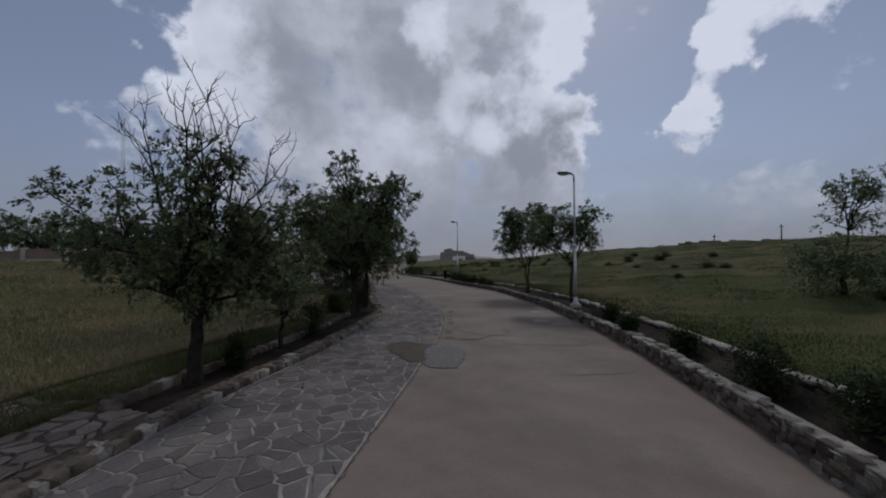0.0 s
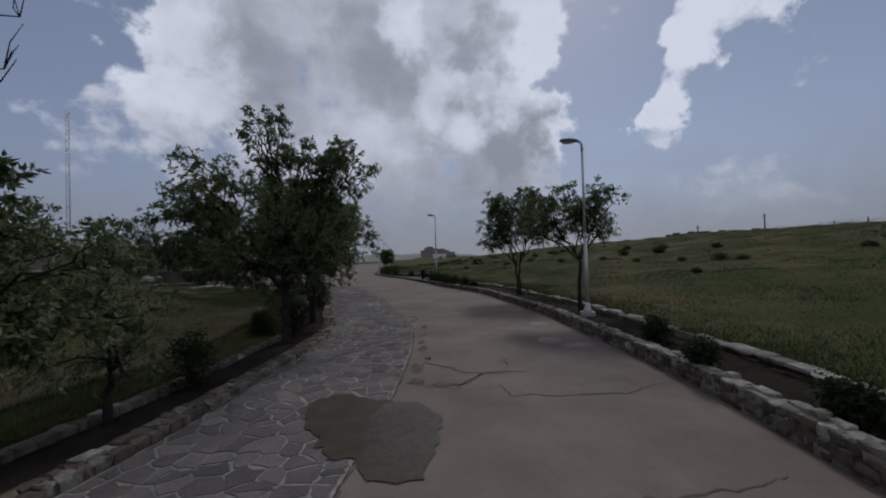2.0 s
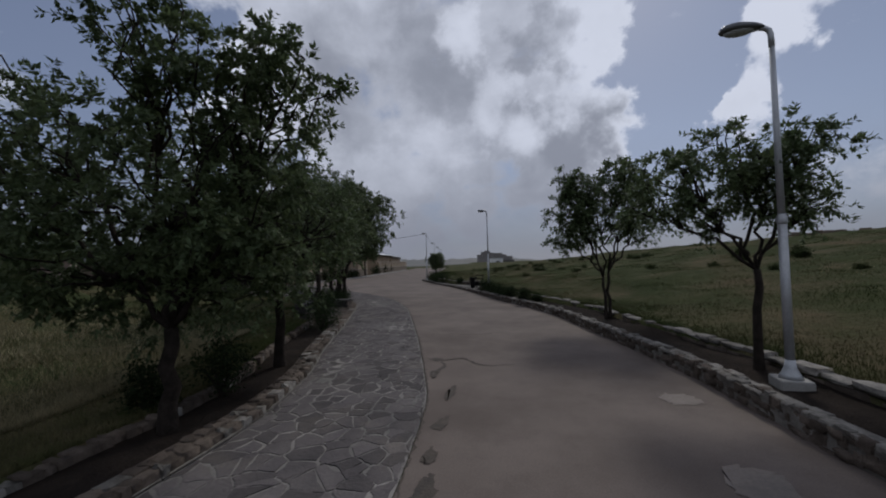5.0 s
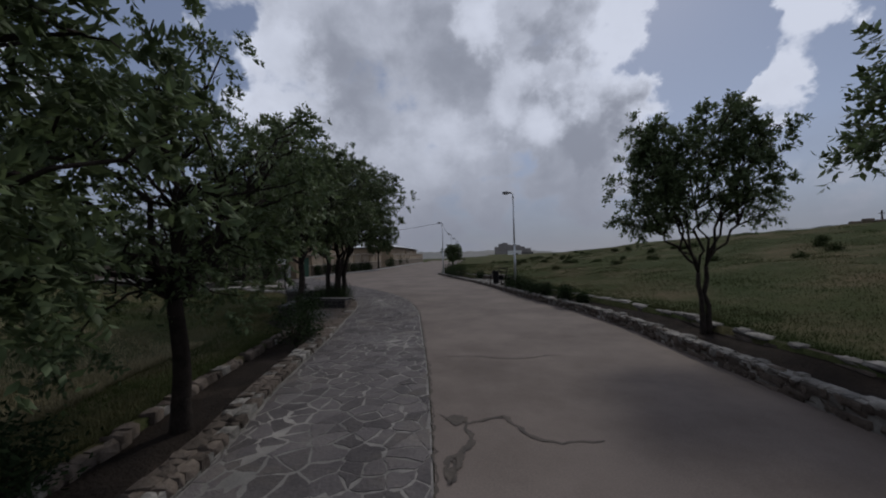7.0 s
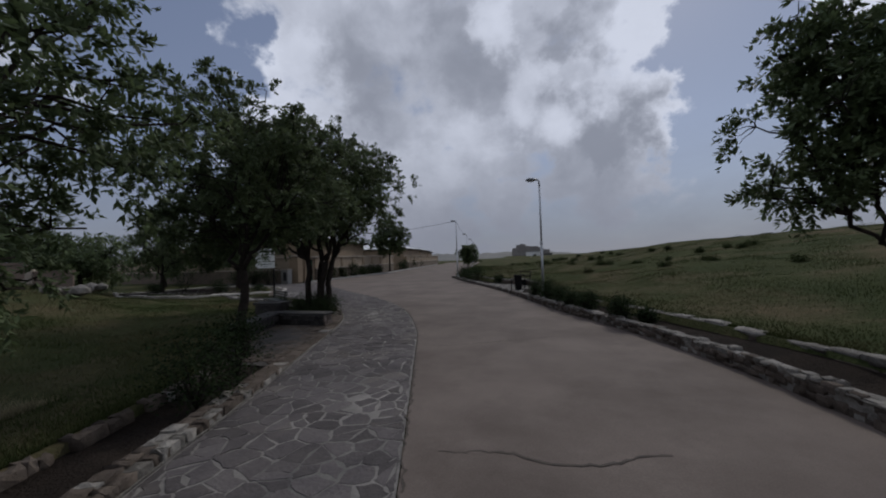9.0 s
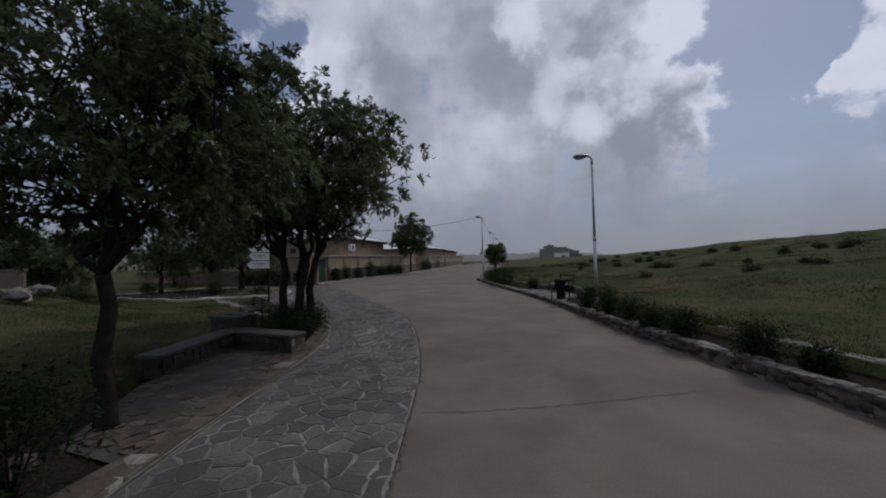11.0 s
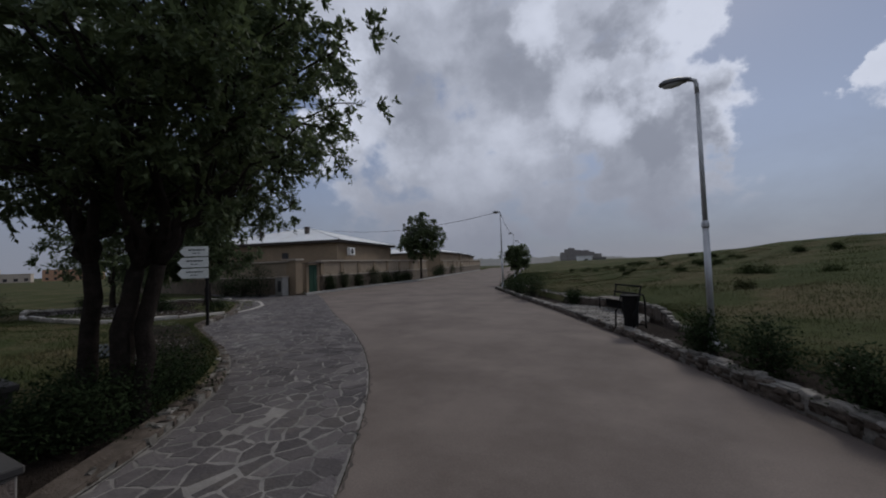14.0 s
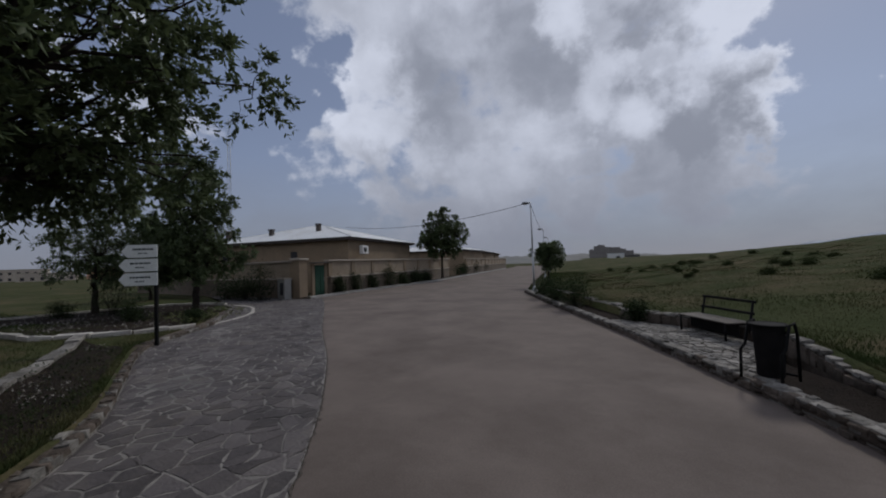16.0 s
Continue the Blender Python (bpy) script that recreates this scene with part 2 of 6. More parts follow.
M_PLINTH = mat("rough_stone_plinth", (0.16, 0.125, 0.092), (0.11, 0.088, 0.068), 2.6, 16, 0.95, 0.6, (0.12, 0.10, 0.08))
M_COPING = mat("pale_coping", (0.36, 0.31, 0.25), (0.31, 0.27, 0.22), 2, 30, 0.9, 0.2)
M_ROOF = mat("pale_metal_roof", (0.62, 0.63, 0.63), (0.55, 0.56, 0.56), 0.8, 12, 0.6, 0.15, (0.45, 0.43, 0.40), metal=0.0)
M_FASCIA = mat("dark_fascia", (0.06, 0.05, 0.045), (0.08, 0.065, 0.055), 3, 30, 0.8, 0.1)
M_GREEN = mat("green_painted_gate", (0.013, 0.048, 0.028), (0.018, 0.058, 0.034), 3, 40, 0.6, 0.1, (0.05, 0.085, 0.06))
M_WHITE = mat("white_enamel", (0.74, 0.74, 0.72), (0.66, 0.66, 0.64), 3, 40, 0.5, 0.05)
M_SIGN = mat("white_sign_face", (0.62, 0.63, 0.60), (0.55, 0.56, 0.53), 4, 50, 0.5, 0.05)
M_SIGNTXT = mat("sign_lettering", (0.03, 0.045, 0.04), (0.04, 0.05, 0.045), 8, 50, 0.6, 0)
M_DARK = mat("dark_opening", (0.02, 0.02, 0.022), (0.03, 0.03, 0.032), 3, 30, 0.5, 0)
M_TOWN = mat("town_plaster", (0.42, 0.36, 0.29), (0.36, 0.31, 0.26), 0.3, 4, 0.9, 0.1, vary=0.25)
M_TOWN_ORANGE = mat("orange_plaster", (0.45, 0.26, 0.16), (0.40, 0.23, 0.145), 0.3, 4, 0.9, 0.1)
# far masonry, lightened in colour to stand for the haze before it
M_FAR_WALL = mat("far_wall_haze_colour", (0.20, 0.185, 0.175), (0.235, 0.22, 0.205), 0.05, 0.6, 1.0, 0)
M_WALL_PINK = mat("faded_pink_plaster", (0.20, 0.15, 0.12), (0.165, 0.125, 0.10), 1.2, 18, 0.95, 0.2, (0.12, 0.095, 0.08))
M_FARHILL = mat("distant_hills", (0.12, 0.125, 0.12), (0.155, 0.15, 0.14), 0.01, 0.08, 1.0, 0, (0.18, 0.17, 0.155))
# pale blue of distant air is mixed into the mountains' own colour
M_MOUNTAIN = mat("mountains_haze_colour", (0.26, 0.29, 0.34), (0.30, 0.33, 0.38), 0.003, 0.03, 1.0, 0)
M_CRACK = mat("crack_filling", (0.055, 0.047, 0.041), (0.085, 0.07, 0.057), 6, 40, 0.95, 0.4)
M_MUD = mat("brown_wet_mud", (0.038, 0.029, 0.022), (0.055, 0.043, 0.033), 4, 30, 0.7, 0.3, spec=0.08)
M_WATER = mat("puddle_water", (0.052, 0.042, 0.035), (0.064, 0.052, 0.043), 1.5, 8, 0.28, 0, spec=0.07)
M_PATCH = mat("pale_worn_concrete", (0.19, 0.16, 0.14), (0.165, 0.138, 0.12), 3, 40, 0.85, 0.25, (0.11, 0.098, 0.087), spot=0.9)
# floor colour lowered to include the shade of the crowns above
M_DIRT = mat("trodden_stone_floor", (0.036, 0.032, 0.029), (0.066, 0.058, 0.052), 2.2, 30, 0.95, 0.5, (0.05, 0.045, 0.04))
M_EDGE = mat("whitened_edging", (0.46, 0.43, 0.385), (0.36, 0.335, 0.30), 4.0, 30, 0.92, 0.5, (0.20, 0.18, 0.155), vary=0.2, spec=0.1)
M_PATHSTONE = mat("rough_brown_flagstone", (0.13, 0.105, 0.09), (0.185, 0.155, 0.135), 4.0, 26, 0.95, 0.9, (0.085, 0.07, 0.06), vary=0.35, dist=0.03, spec=0.08)
M_BENCHGREEN = mat("dark_green_slats", (0.014, 0.02, 0.015), (0.022, 0.03, 0.024), 6, 50, 0.6, 0.1)
M_WIRE = mat("black_cable", (0.015, 0.015, 0.016), (0.02, 0.02, 0.02), 5, 40, 0.6, 0)
M_DRYPLANT = mat("dry_stems", (0.20, 0.175, 0.10), (0.27, 0.235, 0.14), 2, 20, 0.9, 0, vary=0.3, island=True)
M_YELLOW = mat("yellow_ground_flowers", (0.105, 0.105, 0.03), (0.05, 0.07, 0.022), 2, 12, 0.8, 0, vary=0.4, island=True)


# ---------------------------------------------------------------- building helpers
def mesh(name, verts, faces, smooth=False):
    me = bpy.data.meshes.new(name)
    me.from_pydata([tuple(map(float, v)) for v in verts], [], faces)
    if smooth:
        me.polygons.foreach_set("use_smooth", [True] * len(me.polygons))
    me.update()
    return me


def thing(name, label="", category="", group="", kind="", at=(0, 0, 0), turn=0.0, data=None, material=None):
    ob = new(name, data)
    if data and material:
        data.materials.append(material)
    ob.matrix_basis = pose(*at, 0, 0, turn)
    return tagged(ob, label, category, group, kind)


def part(name, data, material, parent, label="", m=None):
    """data: a bmesh or a mesh, in the coordinates of its parent. m: a pose within the parent."""
    if isinstance(data, bmesh.types.BMesh):
        me = bpy.data.meshes.new(name)
        data.to_mesh(me)
        data.free()
        data = me
    if material and not data.materials:
        data.materials.append(material)
    ob = new(name, data)
    ob.parent = parent
    if m is not None:
        ob.matrix_basis = m
    if label:
        ob["label"] = label
    return ob


def box(x0, x1, y0, y1, z0, z1, bevel=0.0, bm=None, seg=1):
    own = bm or bmesh.new()
    r = bmesh.ops.create_cube(own, size=1)
    vs = r["verts"]
    for v in vs:
        v.co = ((x0 + x1) / 2 + v.co.x * (x1 - x0), (y0 + y1) / 2 + v.co.y * (y1 - y0), (z0 + z1) / 2 + v.co.z * (z1 - z0))
    if bevel:
        es = list({e for v in vs for e in v.link_edges})
        bmesh.ops.bevel(own, geom=es, offset=bevel, segments=seg, affect="EDGES", profile=0.6)
    return own


def tube_data(pts, radii, sides=8, cap=True):
    """Vertices and faces of a tapered tube along points."""
    pts = [Vector(p) for p in pts]
    vs, fs = [], []
    side = Vector((1, 0.13, 0.21))
    for i, p in enumerate(pts):
        a = (pts[min(i + 1, len(pts) - 1)] - pts[max(i - 1, 0)]).normalized()
        side = (side - a * side.dot(a)).normalized()
        other = a.cross(side)
        for k in range(sides):
            w = 2 * math.pi * k / sides
            vs.append(p + (side * math.cos(w) + other * math.sin(w)) * radii[i])
    for i in range(len(pts) - 1):
        for k in range(sides):
            k2 = (k + 1) % sides
            fs.append((i * sides + k, i * sides + k2, (i + 1) * sides + k2, (i + 1) * sides + k))
    if cap:
        fs.append(tuple(range(sides))[::-1])
        fs.append(tuple((len(pts) - 1) * sides + k for k in range(sides)))
    return vs, fs


def tube(name, pts, radii, sides=8):
    return mesh(name, *tube_data(pts, radii, sides), smooth=True)


def curve(pts):
    """x as a smooth function of y through a few stations of the plan."""
    ys = np.arange(-60, 400, 0.1)
    p = np.array(pts, float)
    xs = np.interp(ys, p[:, 0], p[:, 1])
    k = np.hanning(19)
    xs = np.convolve(np.pad(xs, 9, mode="edge"), k / k.sum(), "valid")
    return lambda y: np.interp(y, ys, xs)


def ease(v, lo, hi):
    u = np.clip((np.asarray(v, float) - lo) / (hi - lo), 0, 1)
    return u * u * (3 - 2 * u)


# plan lines: the road's kerb (R), the joint of flagstones and concrete (J), the flagstones' outer kerb (L), the kerb by the houses (W)
R = curve([(-12, 3.2), (0, 3.4), (4, 3.6), (6.5, 3.65), (8.4, 3.5), (10, 3.3), (12.2, 3.1), (14.9, 2.55), (16.4, 2.2), (18.3, 1.8), (20.4, 1.05), (22.3, 0.15),
           (24.2, -0.75), (26.5, -1.66), (28, -2.22), (30, -3.08), (33, -4.5), (36.3, -6.2), (42.5, -9.1), (50, -10.6), (58, -12), (73, -14.6), (110, -20), (300, -60)])
J = curve([(-12, -0.7), (1.2, -0.6), (3.6, -0.48), (6.7, -0.35), (9, -0.44), (10.9, -0.65), (12.8, -1.23), (14.8, -1.87), (17.9, -2.95), (20.3, -3.78), (22.3, -4.73),
           (23.7, -5.49), (24.9, -6.3), (26.1, -7.25), (28.1, -9.1), (30.5, -11.7), (33.7, -14.8), (36.5, -17.6), (38.5, -19.7), (42, -20.2), (60, -20.4)])
L = curve([(-12, -2.9), (2, -2.87), (3.5, -2.83), (5.2, -2.6), (8.1, -2.52), (10.1, -2.55), (11.8, -2.95), (13.3, -3.6), (14.8, -4.1), (16.2, -4.55), (18.5, -5.4),
           (20.1, -5.95), (21.4, -6.5), (22.3, -7), (23.2, -7.65), (23.8, -8.2), (24.8, -9.4), (25.5, -10.8), (27.1, -13.9), (28.2, -14.8), (30.2, -16.2), (33, -19.5),
           (36, -25), (40, -34), (300, -36)])
W = curve([(30, -19.8), (37.5, -19.9), (42, -20.3), (47, -20.5), (54, -20.5), (62, -22), (75, -24), (110, -30), (300, -70)])


BED_W = 1.05      # from the road's kerb line to the meadow


def bed_w(y):
    return np.interp(y, [28.3, 29.0, 30.0, 31.3, 32.4, 33.2, 33.9], [BED_W, 1.3, 1.72, 1.95, 1.72, 1.1, BED_W])


def lawn_edge(y):
    return np.interp(y, [16.5, 17.5, 21.5, 22.5], [1.15, 2.3, 2.3, 0.28])


def uneven(x, y):
    return 0.05 * np.sin(0.9 * x + 1.7 * np.sin(0.37 * y)) * np.cos(0.8 * y + 0.6 * x) + 0.03 * np.sin(2.3 * x - 1.1 * y) + 0.02 * np.cos(3.1 * y + 0.4 * x)


def ground_z(x, y):
    """The height of the grassland beside the road."""
    x, y = np.asarray(x, float), np.asarray(y, float)
    d, e = x - R(y), L(y) - lawn_edge(y) - x
    hill = 0.30 + 2.8 * ease(d, 0, 38) * (1 - 0.7 * ease(y, 62, 120)) * (1 - 0.55 * ease(d, 55, 120)) + 0.35 * ease(d, 1, 9) * (1 - ease(y, 30, 60))
    right = hill + uneven(x, y) * ease(d, 1.5, 3.5) * (1 + 2.5 * ease(d, 5, 40))
    bank = 0.10 + 1.6 * ease(e, 1.5, 15) * ease(y, -25, 4) * (1 - ease(y, 19.5, 25)) * (1 - 0.6 * ease(e, 40, 120))
    left = (bank + uneven(x, y) * ease(e, 0.3, 2) * (1 + 1.5 * ease(e, 3, 20))) * (1 - ease(y, 26.5, 31)) - 0.035 * ease(y, 26.5, 31)
    z = np.where(d > bed_w(y) - 0.01, right, np.where(e > -0.01, left, -0.12))
    return z


# ---------------------------------------------------------------- ground, road, paving
OUT = [0, 0.25, 0.6, 1.0, 1.5, 2.1, 2.8, 3.6, 4.5, 5.5, 6.7, 8, 9.5, 11, 13, 15, 17.5, 20, 23, 27, 31, 36, 42, 50, 60, 75, 95, 125, 180, 300, 600, 1500]
rows_y = np.concatenate([[-900, -300, -120, -60, -35, -20, -12], np.arange(-8, 60, 0.4), np.arange(60, 110, 3), [115, 125, 140, 160, 190, 240, 320, 450, 700, 1500]])
verts, faces = [], []
ncol = 2 * len(OUT) + 3
for y in rows_y:
    yc = float(np.clip(y, -60, 390))
    lx, rx, wd = float(L(yc) - lawn_edge(yc)), float(R(yc)), float(bed_w(yc))
    xs = [lx - o for o in reversed(OUT)] + [lx + 0.03, (lx + rx) / 2, rx + wd - 0.02] + [rx + wd + o for o in OUT]
    zs = ground_z(xs, np.full(len(xs), yc))
    verts += [(x, y, z) for x, z in zip(xs, zs)]
for i in range(len(rows_y) - 1):
    for k in range(ncol - 1):
        a = i * ncol + k
        faces.append((a, a + 1, a + ncol + 1, a + ncol))
thing("ground", "uneven meadow ground of short grass and bare earth", "ground", kind="structure", data=mesh("ground", verts, faces, True), material=M_LAWN)


def sheet(name, left, right, ys, z, n=6, wave=0.0):
    """A strip between two plan lines."""
    vs, fs = [], []
    for y in ys:
        a, b = float(left(y)), float(right(y))
        for k in range(n + 1):
            x = a + (b - a) * k / n
            vs.append((x, y, z + (wave * math.sin(1.3 * x + 0.7 * y) * math.sin(0.9 * y) if 0 < k < n else 0)))
    for i in range(len(ys) - 1):
        for k in range(n):
            q = i * (n + 1) + k
            fs.append((q, q + 1, q + n + 2, q + n + 1))
    return mesh(name, vs, fs, True)


road_l = lambda y: J(y) if y < 38.4 else W(y)
thing("road", "worn grey-brown concrete road with cracks", "road", kind="structure", material=M_ROAD,
      data=sheet("road", road_l, lambda y: R(y) + 0.06, list(np.arange(-10, 60, 0.5)) + list(range(60, 130, 5)), 0.0, 8, 0.003))
pavement = thing("pavement", "crazy paving of dark grey flagstones with pale mortar joints", "pavement", kind="structure", material=M_MORTAR,
                 data=sheet("pavement", lambda y: L(y) - 0.05, lambda y: J(y) - 0.012, list(np.arange(-8, 38.3, 0.4)), -0.004, 5, 0.004))


def soil_strip(name, a, b, y0, y1, z, label):
    return thing(name, label, "flower bed", kind="structure", data=sheet(name, a, b, list(np.arange(y0, y1, 0.3)), z, 5, 0.035), material=M_SOIL)


def kerb_h(y):
    return float(np.interp(y, [6, 13, 20, 25, 29], [0.29, 0.26, 0.235, 0.215, 0.165]))


def bed_strip(y0, y1):
    """The planted strip between the road's kerb and the low wall behind it."""
    vs, fs, n = [], [], 5
    ys = list(np.arange(y0, y1, 0.3))
    for y in ys:
        for k in range(n + 1):
            x = float(R(y)) + 0.2 + (BED_W - 0.18) * k / n
            vs.append((x, y, kerb_h(y) - 0.14 + 0.03 * math.sin(5 * x + 3.1 * y) + 0.10 * k / n))
    for i in range(len(ys) - 1):
        for k in range(n):
            q = i * (n + 1) + k
            fs.append((q, q + 1, q + n + 2, q + n + 1))
    return mesh("flower_bed", vs, fs, True)


thing("flower_bed_roadside", "bare dark soil bed between two low stone walls", "flower bed", kind="structure", data=bed_strip(-6, 43), material=M_SOIL)
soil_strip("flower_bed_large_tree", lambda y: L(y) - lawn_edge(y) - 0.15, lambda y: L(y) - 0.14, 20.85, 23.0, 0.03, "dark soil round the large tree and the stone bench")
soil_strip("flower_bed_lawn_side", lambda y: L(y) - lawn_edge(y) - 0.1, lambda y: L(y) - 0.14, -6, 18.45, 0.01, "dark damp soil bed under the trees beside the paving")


# ---------------------------------------------------------------- lamps
def lamp_post(x, y, z, aim):
    """aim: degrees by which the arm turns from -x."""
    p = thing("street_lamp", "grey steel street lamp on a square foot in the roadside bed", "street lamp", "street lamps along the road", at=(x, y, z), turn=aim)
    part("base_plate", box(-0.17, 0.17, -0.17, 0.17, -0.12, 0.03, 0.012), M_CONC, p)
    part("foot_flare", tube("foot_flare", [(0, 0, 0.03), (0, 0, 0.08), (0, 0, 0.16), (0, 0, 0.26)], [0.13, 0.10, 0.065, 0.052], 12), M_STEEL, p)
    part("lower_pole", tube("lower_pole", [(0, 0, 0.2), (0, 0, 2.0)], [0.05, 0.048], 12), M_STEEL, p)
    part("collar", tube("collar", [(0, 0, 1.97), (0, 0, 2.0), (0, 0, 2.06), (0, 0, 2.1)], [0.05, 0.056, 0.056, 0.04], 12), M_STEEL, p)
    part("upper_pole", tube("upper_pole", [(0, 0, 2.05), (0, 0, 3.2), (0, 0, 4.3)], [0.039, 0.035, 0.03], 10), M_STEEL, p)
    part("arm", tube("arm", [(0, 0, 4.28), (-0.004, 0, 4.44), (-0.02, 0, 4.50), (-0.06, 0, 4.535), (-0.12, 0, 4.55)], [0.034, 0.033, 0.032, 0.031, 0.03], 10), M_STEEL, p)
    bm = bmesh.new()
    bmesh.ops.create_uvsphere(bm, u_segments=18, v_segments=10, radius=1)
    for v in bm.verts:
        taper = 1.0 - 0.28 * v.co.x
        v.co = (-0.31 + v.co.x * 0.26, v.co.y * 0.125 * taper, 4.575 - v.co.x * 0.02 + (v.co.z * 0.085 if v.co.z > 0 else v.co.z * 0.04) * taper)
    part("lamp_head", bm, M_LAMPHEAD, p, "dark grey oval lamp head")
    bm = bmesh.new()
    bmesh.ops.create_uvsphere(bm, u_segments=14, v_segments=8, radius=1)
    for v in bm.verts:
        v.co = (-0.34 + v.co.x * 0.18, v.co.y * 0.095, 4.555 + min(v.co.z, 0) * 0.055)
    part("lamp_cover", bm, M_LENS, p, "pale clear cover under the lamp head")
    return p


for lx, ly, lz, turn in ((3.89, 11.5, 0.24, -8), (-1.13, 27.25, 0.14, -20), (-8.38, 41.83, 0.14, -25), (-11.3, 58.3, 0.02, -10), (-13.8, 72.7, 0.02, -10), (-16.5, 88.5, 0.02, -10)):
    lamp_post(lx, ly, lz, turn)


# ---------------------------------------------------------------- trees and shrubs
def leaf_mesh(name, centres, size, rng, droop=0.35, width=0.44, axes=None):
    """Folded diamond leaves about the given centres. axes: the way that each leaf points."""
    n = len(centres)
    if axes is None:
        az, tilt = rng.uniform(0, 2 * np.pi, n), rng.normal(-droop, 0.55, n)
        a = np.stack([np.cos(az) * np.cos(tilt), np.sin(az) * np.cos(tilt), np.sin(tilt)], 1)
    else:
        a = axes / (np.linalg.norm(axes, axis=1)[:, None] + 1e-9)
    s = np.cross(a, np.array([0.03, 0.05, 1.0]))
    s /= np.linalg.norm(s, axis=1)[:, None] + 1e-9
    u, roll = np.cross(a, s), rng.uniform(-0.9, 0.9, n)
    s2 = s * np.cos(roll)[:, None] + u * np.sin(roll)[:, None]
    ln = (size * rng.uniform(0.65, 1.3, n))[:, None]
    base, tip = centres - a * ln * 0.5, centres + a * ln * 0.5
    mid = centres - a * ln * 0.06 + np.cross(a, s2) * ln * 0.09
    v = np.stack([base, mid + s2 * ln * width / 2, tip, mid - s2 * ln * width / 2], 1).reshape(-1, 3)
    me = bpy.data.meshes.new(name)
    me.vertices.add(4 * n)
    me.vertices.foreach_set("co", v.astype(np.float32).ravel())
    idx = np.arange(n)[:, None] * 4
    tri = np.concatenate([idx + [0, 1, 2], idx + [0, 2, 3]], 1).reshape(-1)
    me.loops.add(6 * n)
    me.loops.foreach_set("vertex_index", tri.astype(np.int32))
    me.polygons.add(2 * n)
    me.polygons.foreach_set("loop_start", np.arange(0, 6 * n, 3, dtype=np.int32))
    me.update(calc_edges=True)
    me.validate()
    return me


def sprigs(feet, outward, per, reach, leaf, rng, droop):
    """Leaves set along short twigs that grow from the given feet: their centres and the way they point."""
    m = max(4, per // 5)
    f = np.repeat(feet, 5, 0)
    d = np.repeat(outward, 5, 0) + rng.normal(0, 0.75, f.shape) + [0, 0, 0.15]
    d /= np.linalg.norm(d, axis=1)[:, None] + 1e-9
    ln = reach * rng.uniform(0.6, 1.5, len(f))
    f, d, ln = np.repeat(f, m, 0), np.repeat(d, m, 0), np.repeat(ln, m)
    u = rng.uniform(0.08, 1.0, len(f)) ** 0.8
    side = rng.normal(size=f.shape)
    side -= d * (side * d).sum(1)[:, None]
    side /= np.linalg.norm(side, axis=1)[:, None] + 1e-9
    axes = d * 0.6 + side * 0.8 - np.array([0, 0, 1.0]) * (droop * rng.uniform(0.2, 1.6, len(f)))[:, None]
    axes /= np.linalg.norm(axes, axis=1)[:, None] + 1e-9
    return f + d * (ln * u)[:, None] - np.array([0, 0, 1.0]) * (0.3 * ln * u * u)[:, None] + axes * leaf * 0.5, axes


def in_blob(b, rng, n, shell=2.0):
    v = rng.normal(size=(n, 3))
    v /= np.linalg.norm(v, axis=1)[:, None]
    r = rng.uniform(0, 1, n) ** (1 / (3 + shell))
    return np.array(b[:3]) + v * r[:, None] * np.array(b[3:6])


